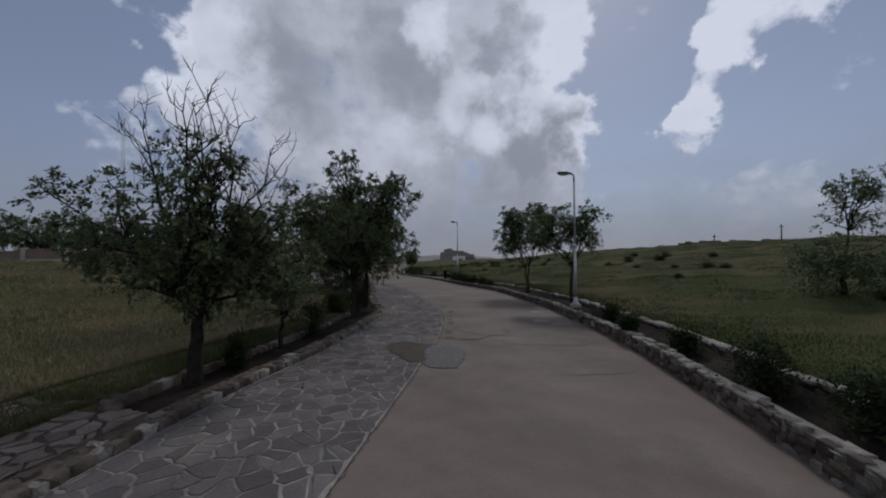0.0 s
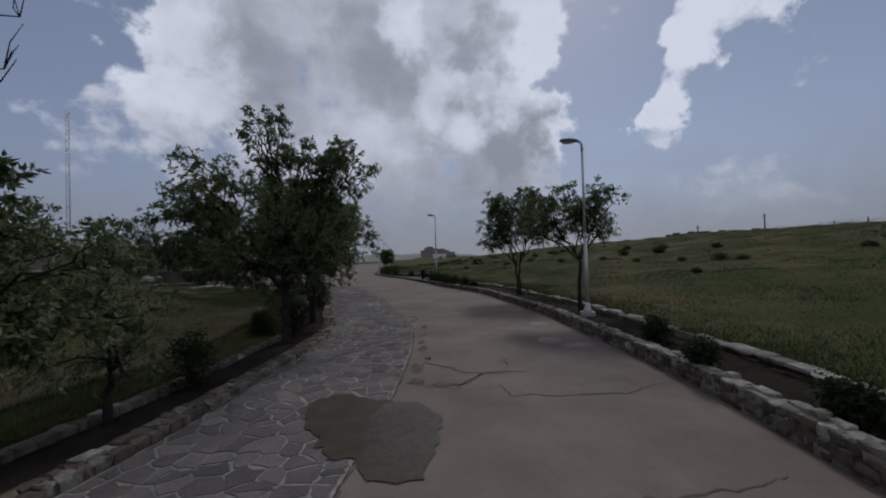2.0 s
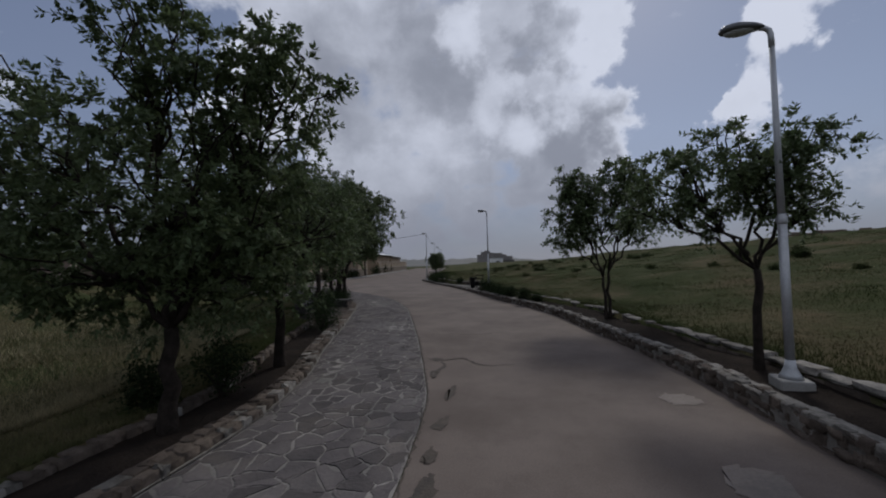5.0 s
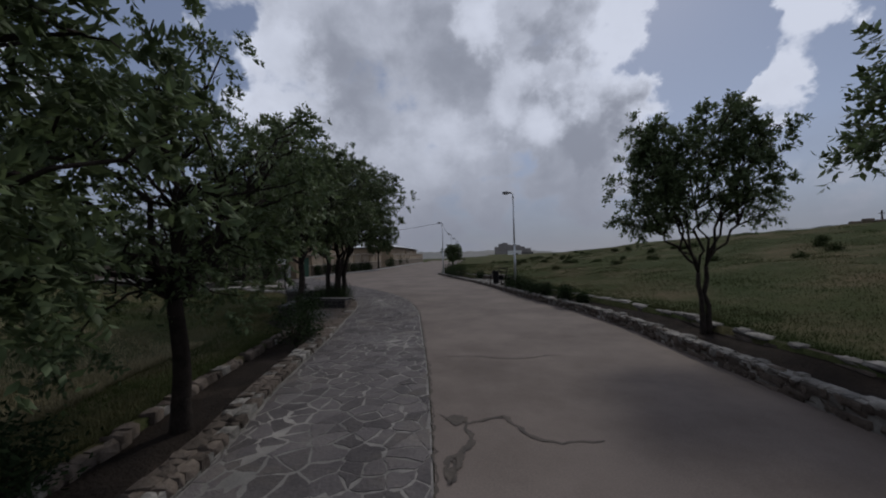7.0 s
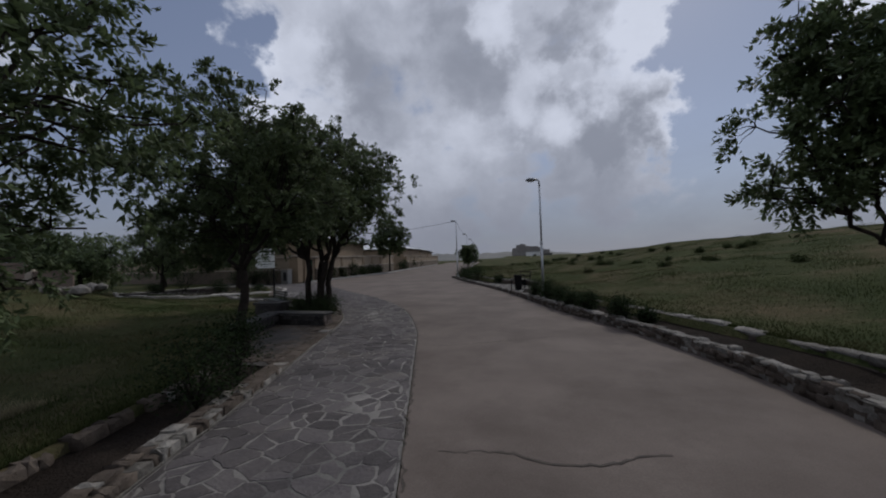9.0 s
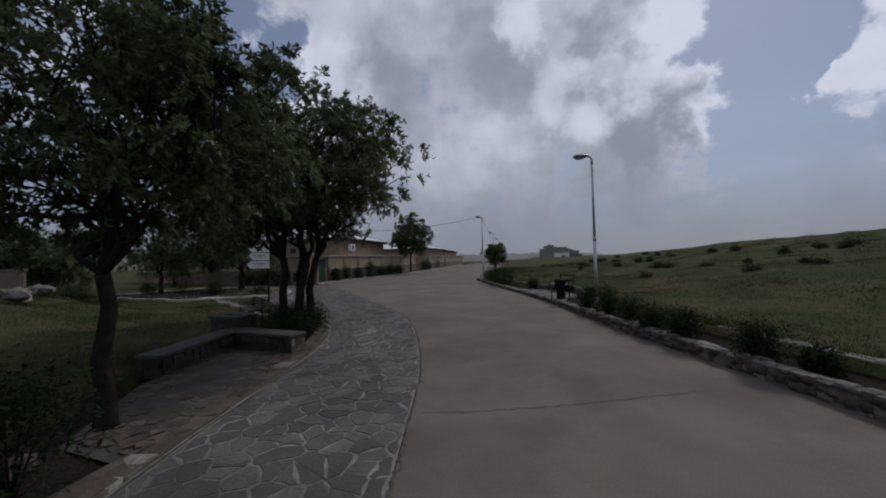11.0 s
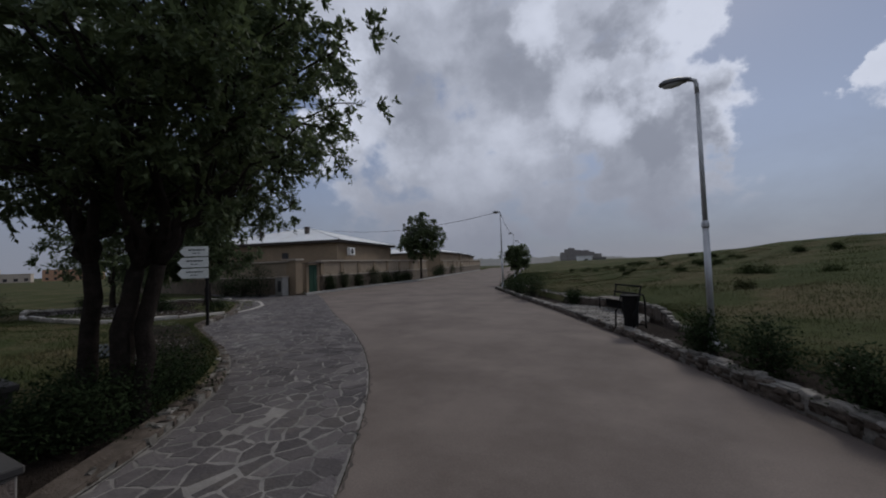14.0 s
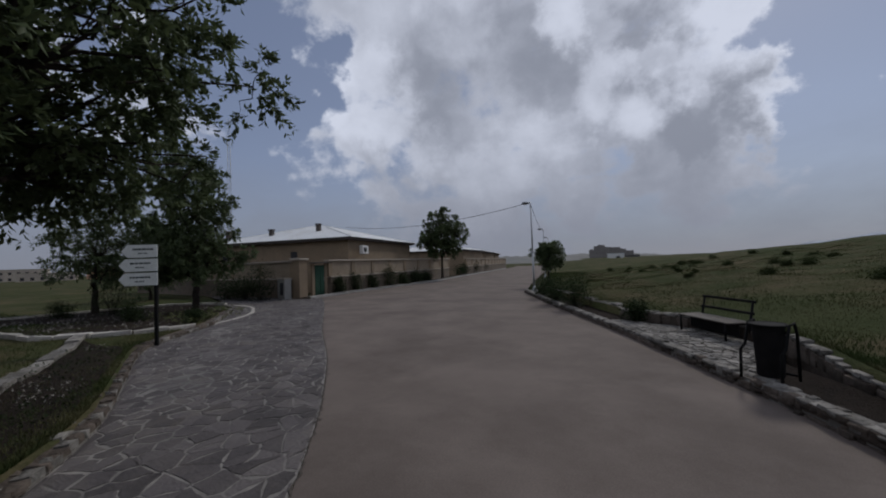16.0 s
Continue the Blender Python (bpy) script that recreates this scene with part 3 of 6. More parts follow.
def tree(seed, at, blobs, fork, trunk_r, clusters, per, leaf, label, stems=((0, 0),), spread=0.2, material=None, bare=(), name="tree", group="trees beside the road", droop=0.35, lean=(0, 0)):
    """blobs: ellipsoids (x, y, z, rx, ry, rz) about the foot that the crown fills. bare: leafless limbs up to (x, y, z)."""
    rng = np.random.default_rng(seed)
    t = thing(name, label, "tree" if name == "tree" else name, group, at=at)
    wood_v, wood_f, nodes = [], [], []

    def add(pts, radii, sides=7):
        vs, fs = tube_data(pts, radii, sides)
        k = len(wood_v)
        wood_v.extend(vs)
        wood_f.extend([tuple(i + k for i in f) for f in fs])

    def limb(p, q, r0, r1, steps=5, wob=0.08, sag=0.0, sides=6):
        p, q = np.array(p, float), np.array(q, float)
        d = np.linalg.norm(q - p)
        pts = [p + (q - p) * i / steps + (rng.normal(0, wob * d, 3) if 0 < i < steps else 0) + np.array([0, 0, sag * d * math.sin(math.pi * i / steps)]) for i in range(steps + 1)]
        add(pts, [r0 + (r1 - r0) * (i / steps) ** 0.8 for i in range(steps + 1)], sides)
        return pts

    tops = []
    for sx0, sy0 in stems:
        top = np.array([sx0 * 1.25 + lean[0] + rng.normal(0, 0.04), sy0 * 1.25 + lean[1] + rng.normal(0, 0.04), fork * rng.uniform(0.92, 1.08)])
        k = len(stems) ** 0.4
        pts = [np.array([sx0, sy0, -0.15]), np.array([sx0, sy0, 0.05]), np.array([sx0, sy0, 0.3])]
        pts += [pts[2] + (top - pts[2]) * i / 4 + (rng.normal(0, 0.025, 3) if i < 4 else 0) for i in range(1, 5)]
        add(pts, [trunk_r / k * f for f in (1.5, 1.25, 1.05, 0.98, 0.92, 0.87, 0.82)], 10)
        tops.append(top)
        nodes += [(top, trunk_r / k * 0.8)]
    centres, outward = [], []
    share = np.array([b[3] * b[4] * b[5] for b in blobs]) ** 0.75
    share = share / share.sum()
    for b, s in zip(blobs, share):
        c, mean = np.array(b[:3]), (b[3] * b[4] * b[5]) ** (1 / 3)
        start = min(tops, key=lambda q: np.linalg.norm(q[:2] - c[:2]))
        hub = start + (c - start) * 0.62
        pts = limb(start, hub, trunk_r * 0.48 / len(stems) ** 0.2, 0.022, 5, 0.05, 0.04)
        nodes += [(p, 0.02) for p in pts[2:]]
        lobes = in_blob((*c, b[3] * 0.96, b[4] * 0.96, b[5] * 0.96), rng, int(5 + 9 * mean), 3.0)
        for q in lobes:
            pts = limb(hub, q, 0.018, 0.008, 5, 0.05, 0.05)
            nodes += [(p, 0.01) for p in pts[2:]]
        want = max(8, int(clusters * s))
        away = rng.normal(size=(want, 3))
        away /= np.linalg.norm(away, axis=1)[:, None]
        mine = lobes[rng.integers(len(lobes), size=want)] + away * (rng.uniform(0.1, 1, want) ** 0.6)[:, None] * (0.13 + 0.16 * mean)
        inner = want // 4
        mine[:inner] = in_blob((*c, b[3] * 0.7, b[4] * 0.7, b[5] * 0.7), rng, inner, 0.5)
        rad = (mine - c) / np.array(b[3:6])
        centres.append(mine)
        outward.append(away * 0.6 + rad * 0.6)
    centres, outward = np.concatenate(centres), np.concatenate(outward)
    where = np.array([p for p, _ in nodes])
    for c in centres[:: max(1, len(centres) // 260)]:
        near = where[np.argmin(((where - c) ** 2).sum(1) + 0.3 * np.maximum(0, where[:, 2] - c[2]))]
        limb(near, c, 0.009, 0.003, 3, 0.07, 0.05, 4)
    for q in bare:
        start = tops[0]
        pts = limb(start, q, 0.035, 0.008, 7, 0.03)
        for i in range(2, 8):
            for _ in range(3):
                p = np.array(pts[i])
                d = np.array([rng.normal(0, 0.22), rng.normal(0, 0.22), rng.uniform(0.2, 0.6)])
                tw = limb(p, p + d, 0.009, 0.003, 3, 0.08)
                for _ in range(2):
                    p2 = np.array(tw[2])
                    limb(p2, p2 + np.array([rng.normal(0, 0.12), rng.normal(0, 0.12), rng.uniform(0.05, 0.3)]), 0.005, 0.002, 2, 0.06)
    part("trunk", mesh("trunk", wood_v, wood_f, True), M_BARK, t, "dark rough bark with spreading limbs")
    leaf_c, axes = sprigs(centres, outward, per, spread, leaf, rng, droop)
    part("crown", leaf_mesh("crown", leaf_c, leaf, rng, axes=axes), material or M_LEAF, t, "dense clumps of small green leaves with gaps")
    return t


gz = lambda x, y: float(ground_z(x, y))
# beside the paving
tree(11, (-3.6, 3.4, 0.03), [(-0.1, 0, 2.0, 1.2, 1.1, 0.75), (-1.5, -0.2, 2.55, 0.7, 0.8, 0.55), (0.75, 0.4, 2.1, 0.75, 0.8, 0.7), (0.0, 0, 1.55, 1.15, 1.0, 0.5), (0.1, 0.1, 2.8, 0.65, 0.7, 0.5), (0.1, 0, 3.4, 0.5, 0.5, 0.35), (-0.9, 0.2, 1.55, 0.6, 0.7, 0.4), (0.9, 0.6, 1.6, 0.6, 0.7, 0.5)],
     1.0, 0.09, 460, 72, 0.07, "half-bare tree with dead upper branches over dark leaves", material=M_LEAF_DARK,
     bare=((-1.1, 0.2, 3.5), (-0.7, -0.2, 3.75), (-0.2, 0.2, 4.1), (0.15, 0, 4.2), (0.45, 0.3, 3.9), (0.85, 0.5, 3.5), (-0.4, 0.5, 3.8), (0.1, -0.4, 3.9), (1.1, 0.2, 3.1)))
tree(12, (-3.3, 9.5, 0.03), [(0, 0, 2.85, 1.3, 1.2, 1.05), (-1.65, 0, 3.7, 0.85, 0.9, 0.75), (-1.8, -0.2, 2.8, 0.7, 0.8, 0.65), (1.2, 0.3, 3.5, 0.85, 0.9, 0.8), (0.65, 0.2, 4.0, 0.65, 0.7, 0.55), (-0.25, 0, 4.35, 0.6, 0.65, 0.6), (-0.35, 0.1, 4.95, 0.4, 0.4, 0.3), (0.1, 0.4, 1.75, 1.3, 1.1, 0.75), (-0.9, -0.2, 1.95, 1.0, 0.9, 0.7), (1.0, 0.4, 2.4, 0.85, 0.8, 0.7)],
     1.2, 0.085, 700, 80, 0.075, "leafy roadside tree with an open uneven crown over the soil bed")
tree(13, (-3.75, 12.1, 0.03), [(0, 0, 2.9, 1.5, 1.4, 1.1), (-1.1, -0.4, 3.6, 1.0, 1.1, 0.9), (0.8, 0.4, 2.6, 0.9, 1.0, 0.9), (-0.2, 0.1, 3.7, 0.8, 0.8, 0.7), (-0.4, 0, 1.7, 1.5, 1.3, 0.75), (-1.6, -0.6, 2.3, 1.0, 1.0, 0.8), (-0.9, -1.2, 3.2, 1.1, 1.1, 1.1), (-0.4, 1.5, 2.9, 1.0, 1.1, 1.0), (-1.2, 1.9, 3.2, 1.1, 1.1, 1.1), (-1.1, 1.6, 2.0, 0.9, 0.9, 0.7), (-1.2, 1.4, 2.2, 1.0, 1.0, 0.8)],
     1.3, 0.085, 560, 76, 0.07, "grey-green roadside tree with sparse drooping twigs", spread=0.22)
tree(14, (-6.15, 17.6, 0.08), [(-0.3, 0.4, 3.3, 1.9, 1.8, 1.3), (-1.6, 0.5, 2.9, 1.2, 1.2, 1.0), (0.7, 0.7, 3.2, 1.1, 1.2, 1.1), (-0.5, 0.4, 4.65, 1.3, 1.2, 0.9), (-0.3, 0.2, 2.5, 1.5, 1.4, 0.6), (-0.1, 1.5, 3.6, 1.4, 1.3, 1.2), (-1.7, 1.5, 4.0, 1.2, 1.3, 1.0)],
     1.5, 0.085, 860, 76, 0.085, "broad dark-leaved tree beside the stone seat", material=M_LEAF_DARK)
tree(15, (-7.9, 22.15, 0.08), [(0.65, 0.1, 4.15, 1.85, 1.8, 1.45), (1.75, 0.5, 3.9, 1.2, 1.3, 1.25), (-0.7, 0.1, 3.7, 1.4, 1.4, 1.3), (0.4, 0.2, 5.3, 1.4, 1.4, 0.9), (0.1, 0.0, 2.9, 1.7, 1.7, 0.6), (1.45, -0.6, 3.5, 1.2, 1.1, 1.0),
     (1.2, 0.6, 2.7, 1.0, 1.1, 0.55), (-1.5, 0.7, 3.0, 1.1, 1.1, 0.7), (-0.9, 1.5, 3.0, 1.2, 1.0, 0.8), (-1.6, -0.2, 3.6, 0.9, 1.0, 0.8), (0.3, 2.1, 4.0, 1.3, 1.2, 1.3), (-1.2, 2.4, 3.7, 1.4, 1.2, 1.3), (-0.4, 1.6, 5.2, 1.3, 1.3, 0.9), (-2.2, 0.3, 4.3, 1.3, 1.3, 1.2), (-2.0, 0.8, 5.3, 1.2, 1.2, 0.8), (-2.7, 0.6, 3.1, 1.0, 1.0, 0.7), (-2.6, 1.9, 3.6, 1.2, 1.1, 0.9), (-1.9, 1.7, 3.0, 1.1, 1.0, 0.6), (-0.8, 2.5, 3.1, 1.0, 0.9, 0.6), (-3.3, 1.4, 2.4, 1.0, 1.0, 0.6)],
     1.7, 0.165, 1650, 72, 0.085, "large dark tree with two leaning stems and a dense round crown", stems=((-0.17, -0.12), (0.0, 0.1), (0.17, 0.0), (0.3, 0.16)), lean=(0.1, 0.1), material=M_LEAF_DARK, spread=0.22)
tree(23, (-3.5, 5.6, 0.03), [(0, 0, 1.5, 0.5, 0.5, 0.7), (-0.3, 0.2, 2.1, 0.4, 0.4, 0.45), (0.2, 0, 0.8, 0.5, 0.5, 0.4)], 0.6, 0.04, 70, 50, 0.065, "thin young tree in the soil bed")
tree(24, (-6.8, 7.0, gz(-6.8, 7.0)), [(0, 0, 1.5, 0.9, 0.9, 0.7), (0.4, 0.3, 2.2, 0.6, 0.6, 0.5)], 0.7, 0.05, 70, 46, 0.075, "small leafy tree on the lawn")
# beside the road's kerb
tree(16, (2.95, 17.0, 0.14), [(-0.92, 0, 3.1, 0.58, 0.8, 0.8), (-0.6, 0, 3.75, 0.55, 0.8, 0.5), (0.4, 0.1, 4.0, 0.6, 0.8, 0.55), (0.8, 0, 3.4, 0.55, 0.8, 0.7), (-0.1, 0, 3.1, 0.8, 0.9, 0.6), (0.95, 0.1, 2.5, 0.36, 0.5, 0.4), (-1.0, 0, 2.35, 0.48, 0.6, 0.4), (-0.5, 0.2, 2.55, 0.5, 0.6, 0.3), (0.5, 0, 2.6, 0.45, 0.6, 0.35)],
     1.25, 0.06, 480, 58, 0.085, "small tree with a forked trunk and vase-shaped crown", stems=((-0.05, 0), (0.06, 0.03)), droop=0.2)
tree(17, (3.9, 12.15, 0.2), [(-0.1, 0, 3.1, 0.55, 0.6, 0.55), (-0.9, 0.2, 2.95, 0.5, 0.55, 0.42), (-1.3, 0.4, 2.45, 0.35, 0.45, 0.35), (0.75, 0.1, 3.2, 0.4, 0.45, 0.32), (0.8, 0.1, 2.4, 0.3, 0.4, 0.32), (0.2, 0, 2.55, 0.5, 0.6, 0.45), (-0.55, 0.1, 2.3, 0.5, 0.55, 0.35)],
     1.4, 0.055, 280, 54, 0.08, "young roadside tree with a thin spreading crown beside a lamp post", droop=0.2)
tree(18, (10.1, 9.0, gz(10.1, 9.0)), [(-0.1, 0, 0.9, 1.1, 1.2, 0.9), (0.5, 0.3, 2.4, 0.9, 0.9, 0.9), (-0.6, -0.2, 1.0, 0.8, 0.8, 0.6)], 0.5, 0.06, 260, 56, 0.07,
     "low spreading tree on the meadow edge", droop=0.3)
# by the houses
tree(19, (-21.3, 56.5, 0.05), [(0, 0, 4.6, 2.1, 2.0, 1.5), (-1.5, 0, 4.3, 1.3, 1.3, 1.4), (1.5, 0, 4.4, 1.4, 1.3, 1.5), (0.1, 0, 6.0, 1.6, 1.6, 1.1), (0, 0, 3.0, 1.7, 1.6, 0.9)],
     2.0, 0.13, 620, 60, 0.17, "round-crowned dark tree in front of the houses", material=M_LEAF_DARK, spread=0.26, group="trees by the houses")
tree(20, (-21.6, 32.6, 0), [(0, 0, 3.4, 2.2, 2.0, 1.8), (-1.9, 0.2, 3.0, 1.7, 1.6, 1.5), (0.7, 0, 5.4, 1.6, 1.5, 1.5), (1.0, 0.2, 2.7, 1.5, 1.4, 1.3), (-1.0, 0, 6.4, 1.7, 1.6, 1.3), (-3.4, 0.4, 2.6, 1.6, 1.4, 1.1)],
     1.3, 0.15, 800, 60, 0.15, "dark dense tree behind the rounded flower bed", material=M_LEAF_DARK, spread=0.27, group="trees by the houses")
tree(25, (-26.0, 30.6, 0), [(0, 0, 3.2, 2.0, 1.9, 1.7), (-1.7, 0.2, 2.8, 1.6, 1.5, 1.4), (0.5, 0, 4.9, 1.5, 1.4, 1.3), (1.4, 0.2, 2.5, 1.3, 1.3, 1.1)],
     1.2, 0.13, 420, 54, 0.12, "dark dense tree at the edge of the lawn", material=M_LEAF_DARK, spread=0.27, group="trees by the houses")
tree(21, (-8.7, 47.0, 0.3), [(0, 0, 1.6, 0.9, 0.9, 0.7), (0.2, 0, 2.2, 0.75, 0.7, 0.55), (-0.5, 0, 2.0, 0.5, 0.5, 0.45)], 0.7, 0.06, 240, 60, 0.12, "small bushy tree behind the kerb end", material=M_LEAF_DARK, group="trees by the houses")
for i, (tx, ty, s) in enumerate(((-22.5, 22.8, 1.0), (-25.5, 21.8, 1.15), (-29.0, 20.5, 1.2), (-32.5, 19.0, 1.25), (-36.5, 17.5, 1.2), (-20.2, 22.9, 0.75), (-33, 36, 1.3))):
    tree(30 + i, (tx, ty, gz(tx, ty) - 0.05), [(0, 0, 1.5 * s, 2.0 * s, 1.8 * s, 1.2 * s), (1.2, 0.3, 1.9 * s, 1.3 * s, 1.3 * s, 1.0 * s), (-1.2, 0, 1.8 * s, 1.3 * s, 1.4 * s, 1.0 * s)],
         0.6, 0.1, 300, 46, 0.14, "bushy green tree behind the low pale wall", spread=0.3, group="trees behind the pale wall")


def shrub(seed, x, y, z, rx, rz, label, leaf=0.06, clusters=40, per=42, material=None, group="shrubs"):
    rng = np.random.default_rng(seed)
    t = thing("shrub", label, "shrub", group, at=(x, y, z))
    vs, fs = [], []
    c = in_blob((0, 0, rz * 0.92, rx * 0.85, rx * 0.85, rz * 0.9), rng, clusters, 1.5)
    c[:, 2] = np.maximum(c[:, 2], 0.05)
    for q in c[::3]:
        v, f = tube_data([(0, 0, -0.04), tuple(q * np.array([0.5, 0.5, 0.6])), tuple(q)], [0.012, 0.008, 0.003], 5)
        k = len(vs)
        vs += v
        fs += [tuple(i + k for i in g) for g in f]
    part("woody_base", mesh("woody_base", vs, fs), M_BARK, t)
    lc = np.repeat(c, per, axis=0) + rng.normal(0, 1, (len(c) * per, 3)) * np.array([0.16, 0.16, 0.15]) * rx / 0.5
    lc[:, 2] = np.maximum(lc[:, 2], 0.02)
    part("foliage", leaf_mesh("foliage", lc, leaf, rng, -0.1), material or M_BUSH, t)
    return t


BED_SHRUBS = [(3.84, 6.8, 0.2, 0.22), (4.13, 5.1, 0.22, 0.24), (4.13, 3.3, 0.3, 0.34), (4.2, 2.05, 0.3, 0.32), (4.0, 8.3, 0.22, 0.25), (-1.35, 26.75, 0.28, 0.36), (-0.92, 25.7, 0.33, 0.38), (-0.5, 24.6, 0.3, 0.33),
              (-0.18, 23.75, 0.25, 0.28), (0.17, 23.0, 0.27, 0.3), (0.78, 21.6, 0.28, 0.3), (1.25, 21.2, 0.18, 0.2), (-5.6, 36.1, 0.5, 0.58), (-6.5, 37.5, 0.45, 0.5), (-3.75, 33.2, 0.3, 0.33), (-7.4, 39.6, 0.45, 0.5)]
for i, (bx, by, rx, rz) in enumerate(BED_SHRUBS):
    shrub(60 + i, bx, by, kerb_h(by) - 0.12, rx, rz, "small dark green shrub in the roadside bed", group="shrubs in the roadside bed", clusters=int(36 + 60 * rx))
LEFT_SHRUBS = [(-3.5, 4.2, 0.2, 0.3), (-3.4, 6.8, 0.28, 0.42), (-4.05, 9.9, 0.25, 0.35), (-3.6, 10.6, 0.35, 0.45), (-4.9, 15.6, 0.45, 0.5), (-5.3, 16.6, 0.4, 0.5)]
for i, (bx, by, rx, rz) in enumerate(LEFT_SHRUBS):
    shrub(90 + i, bx, by, 0.03, rx, rz, "dark low shrub under the trees in the soil bed", group="shrubs under the trees", clusters=45)
for i, (bx, by, rx, rz) in enumerate(((-7.75, 22.5, 0.45, 0.3), (-8.05, 21.85, 0.5, 0.26), (-7.5, 21.9, 0.4, 0.26), (-8.5, 22.5, 0.5, 0.28), (-8.1, 22.9, 0.45, 0.28), (-7.75, 21.5, 0.4, 0.2))):
    shrub(110 + i, bx, by, 0.07, rx, rz, "dark shrubs round the foot of the large tree", leaf=0.05, group="shrubs round the large tree", clusters=60)
for i, (bx, by, rx, rz) in enumerate(((-20.6, 40.8, 0.4, 0.6), (-20.9, 42.6, 0.5, 0.7), (-20.9, 44.6, 0.5, 0.6), (-21.0, 46.8, 0.6, 0.85), (-21.0, 48.8, 0.5, 0.6), (-21.1, 51.0, 0.6, 0.6), (-21.2, 53.0, 0.5, 0.55),
                                    (-23.0, 36.9, 0.75, 1.05), (-24.4, 36.9, 0.7, 0.7), (-26.2, 37.0, 0.7, 0.6), (-23.0, 64.5, 0.7, 0.7), (-24.0, 68.0, 0.7, 0.8), (-25.0, 74.0, 0.8, 0.8), (-26.2, 80, 0.9, 0.8))):
    shrub(130 + i, bx, by, 0.0, rx, rz, "dark evergreen shrub along the boundary wall", leaf=0.10, group="shrubs along the boundary wall", clusters=50)
for i, (bx, by, rx, rz) in enumerate(((-19.7, 29.35, 0.42, 0.45), (-23.8, 30.4, 0.65, 1.0), (-24.4, 29.0, 0.4, 0.4), (-17.8, 30.4, 0.3, 0.25), (-23.6, 25.4, 0.7, 0.35), (-25.6, 25.9, 0.8, 0.4))):
    shrub(160 + i, bx, by, gz(bx, by), rx, rz, "clipped round shrub in the flower bed", leaf=0.06, group="shrubs in the rounded bed", clusters=60)
rs = np.random.default_rng(5)
for i in range(80):
    sy_, sd = rs.uniform(4, 62), 2.0 + 15 * rs.uniform(0, 1) ** 0.8
    sx_ = float(R(sy_)) + 1.3 + sd
    shrub(200 + i, sx_, sy_, gz(sx_, sy_) - 0.03, rs.uniform(0.12, 0.26) + 0.006 * sd, rs.uniform(0.06, 0.12) + 0.003 * sd, "low dark weed clump on the meadow", leaf=0.06 + 0.002 * sd, material=M_WEED, group="weed clumps on the meadow", clusters=22, per=30)


# ---------------------------------------------------------------- boundary wall and houses
def wall_run(name, pts, label, plinth=1.15, top=2.2, bay=3.0):
    """A garden wall: rough plinth, ledge, panels between piers, coping."""
    w = thing(name, label, "wall", kind="structure")
    for a, b in zip(pts, pts[1:]):
        a, b = Vector((*a, 0)), Vector((*b, 0))
        ln = (b - a).length
        m = Matrix.Translation(a) @ Matrix.Rotation(math.atan2(b.y - a.y, b.x - a.x), 4, "Z")
        part("plinth", box(0, ln, -0.16, 0.16, -0.1, plinth - 0.06, 0.01), M_PLINTH, w, "rough brown stone plinth", m)
        part("ledge", box(-0.02, ln + 0.02, -0.2, 0.2, plinth - 0.06, plinth + 0.03, 0.01), M_COPING, w, "pale ledge", m)
        n = max(1, round(ln / bay))
        for i in range(n):
            part("panel", box(i * ln / n + 0.17, (i + 1) * ln / n - 0.17, -0.09, 0.09, plinth + 0.03, top - 0.08, 0.006), M_RENDER, w, "tan wall panel", m)
        for i in range(n + 1):
            part("pier", box(i * ln / n - 0.17, i * ln / n + 0.17, -0.155, 0.155, plinth + 0.03, top - 0.08, 0.01), M_BRICK, w, "brick pier", m)
        part("coping", box(-0.2, ln + 0.2, -0.21, 0.21, top - 0.08, top + 0.02, 0.012), M_COPING, w, "pale coping", m)
    return w


wall_run("wall_street", [(-21.0, 40.3), (-21.3, 45.0), (-21.7, 50.0), (-22.0, 55.0), (-23.4, 62.0)], "tan boundary wall with piers on a rough stone plinth")
wall_run("wall_side_path", [(-21.6, 38.1), (-28.0, 38.6), (-36.0, 39.6), (-46.0, 41.0)], "tan boundary wall with piers along the side path")
wall_run("wall_far", [(-24.6, 70.0), (-25.5, 78.0), (-27.5, 90.0), (-30.5, 106.0)], "tan boundary wall of houses far along the road")
pillar = thing("gate_pillar", "square tan brick gate pillar with pale cap", "pillar", at=(-21.15, 38.15, 0))
part("shaft", box(-0.3, 0.3, -0.3, 0.3, -0.1, 2.2, 0.015), M_BRICK, pillar)
part("cap", box(-0.37, 0.37, -0.37, 0.37, 2.2, 2.32, 0.02), M_COPING, pillar, "pale pillar cap")
gate = thing("gate", "closed green painted metal gate in the wall", "gate", at=(-21.0, 39.5, 0), turn=90)
part("leaf", box(-0.4, 0.4, -0.03, 0.03, 0.08, 1.9, 0.008), M_GREEN, gate)
for k in (-0.2, 0.2):
    part("panel", box(k - 0.15, k + 0.15, -0.05, 0.05, 0.25, 1.7, 0.012), M_GREEN, gate)
part("post", box(-0.62, -0.41, -0.06, 0.06, -0.05, 2.0, 0.008), M_BRICK, gate)
part("post", box(0.41, 0.62, -0.06, 0.06, -0.05, 2.0, 0.008), M_BRICK, gate)
part("canopy", box(-0.75, 0.75, -0.35, 0.25, 2.0, 2.07, 0.01), M_FASCIA, gate, "small dark canopy over the gate")
part("handle", tube("handle", [(0.33, -0.06, 0.95), (0.33, -0.06, 1.15)], [0.014, 0.014], 6), M_STEEL, gate, "steel handle")
cab = thing("meter_cabinet", "pale grey meter cabinet with dark door by the gate", "cabinet", at=(-21.75, 37.55, 0), turn=-15)
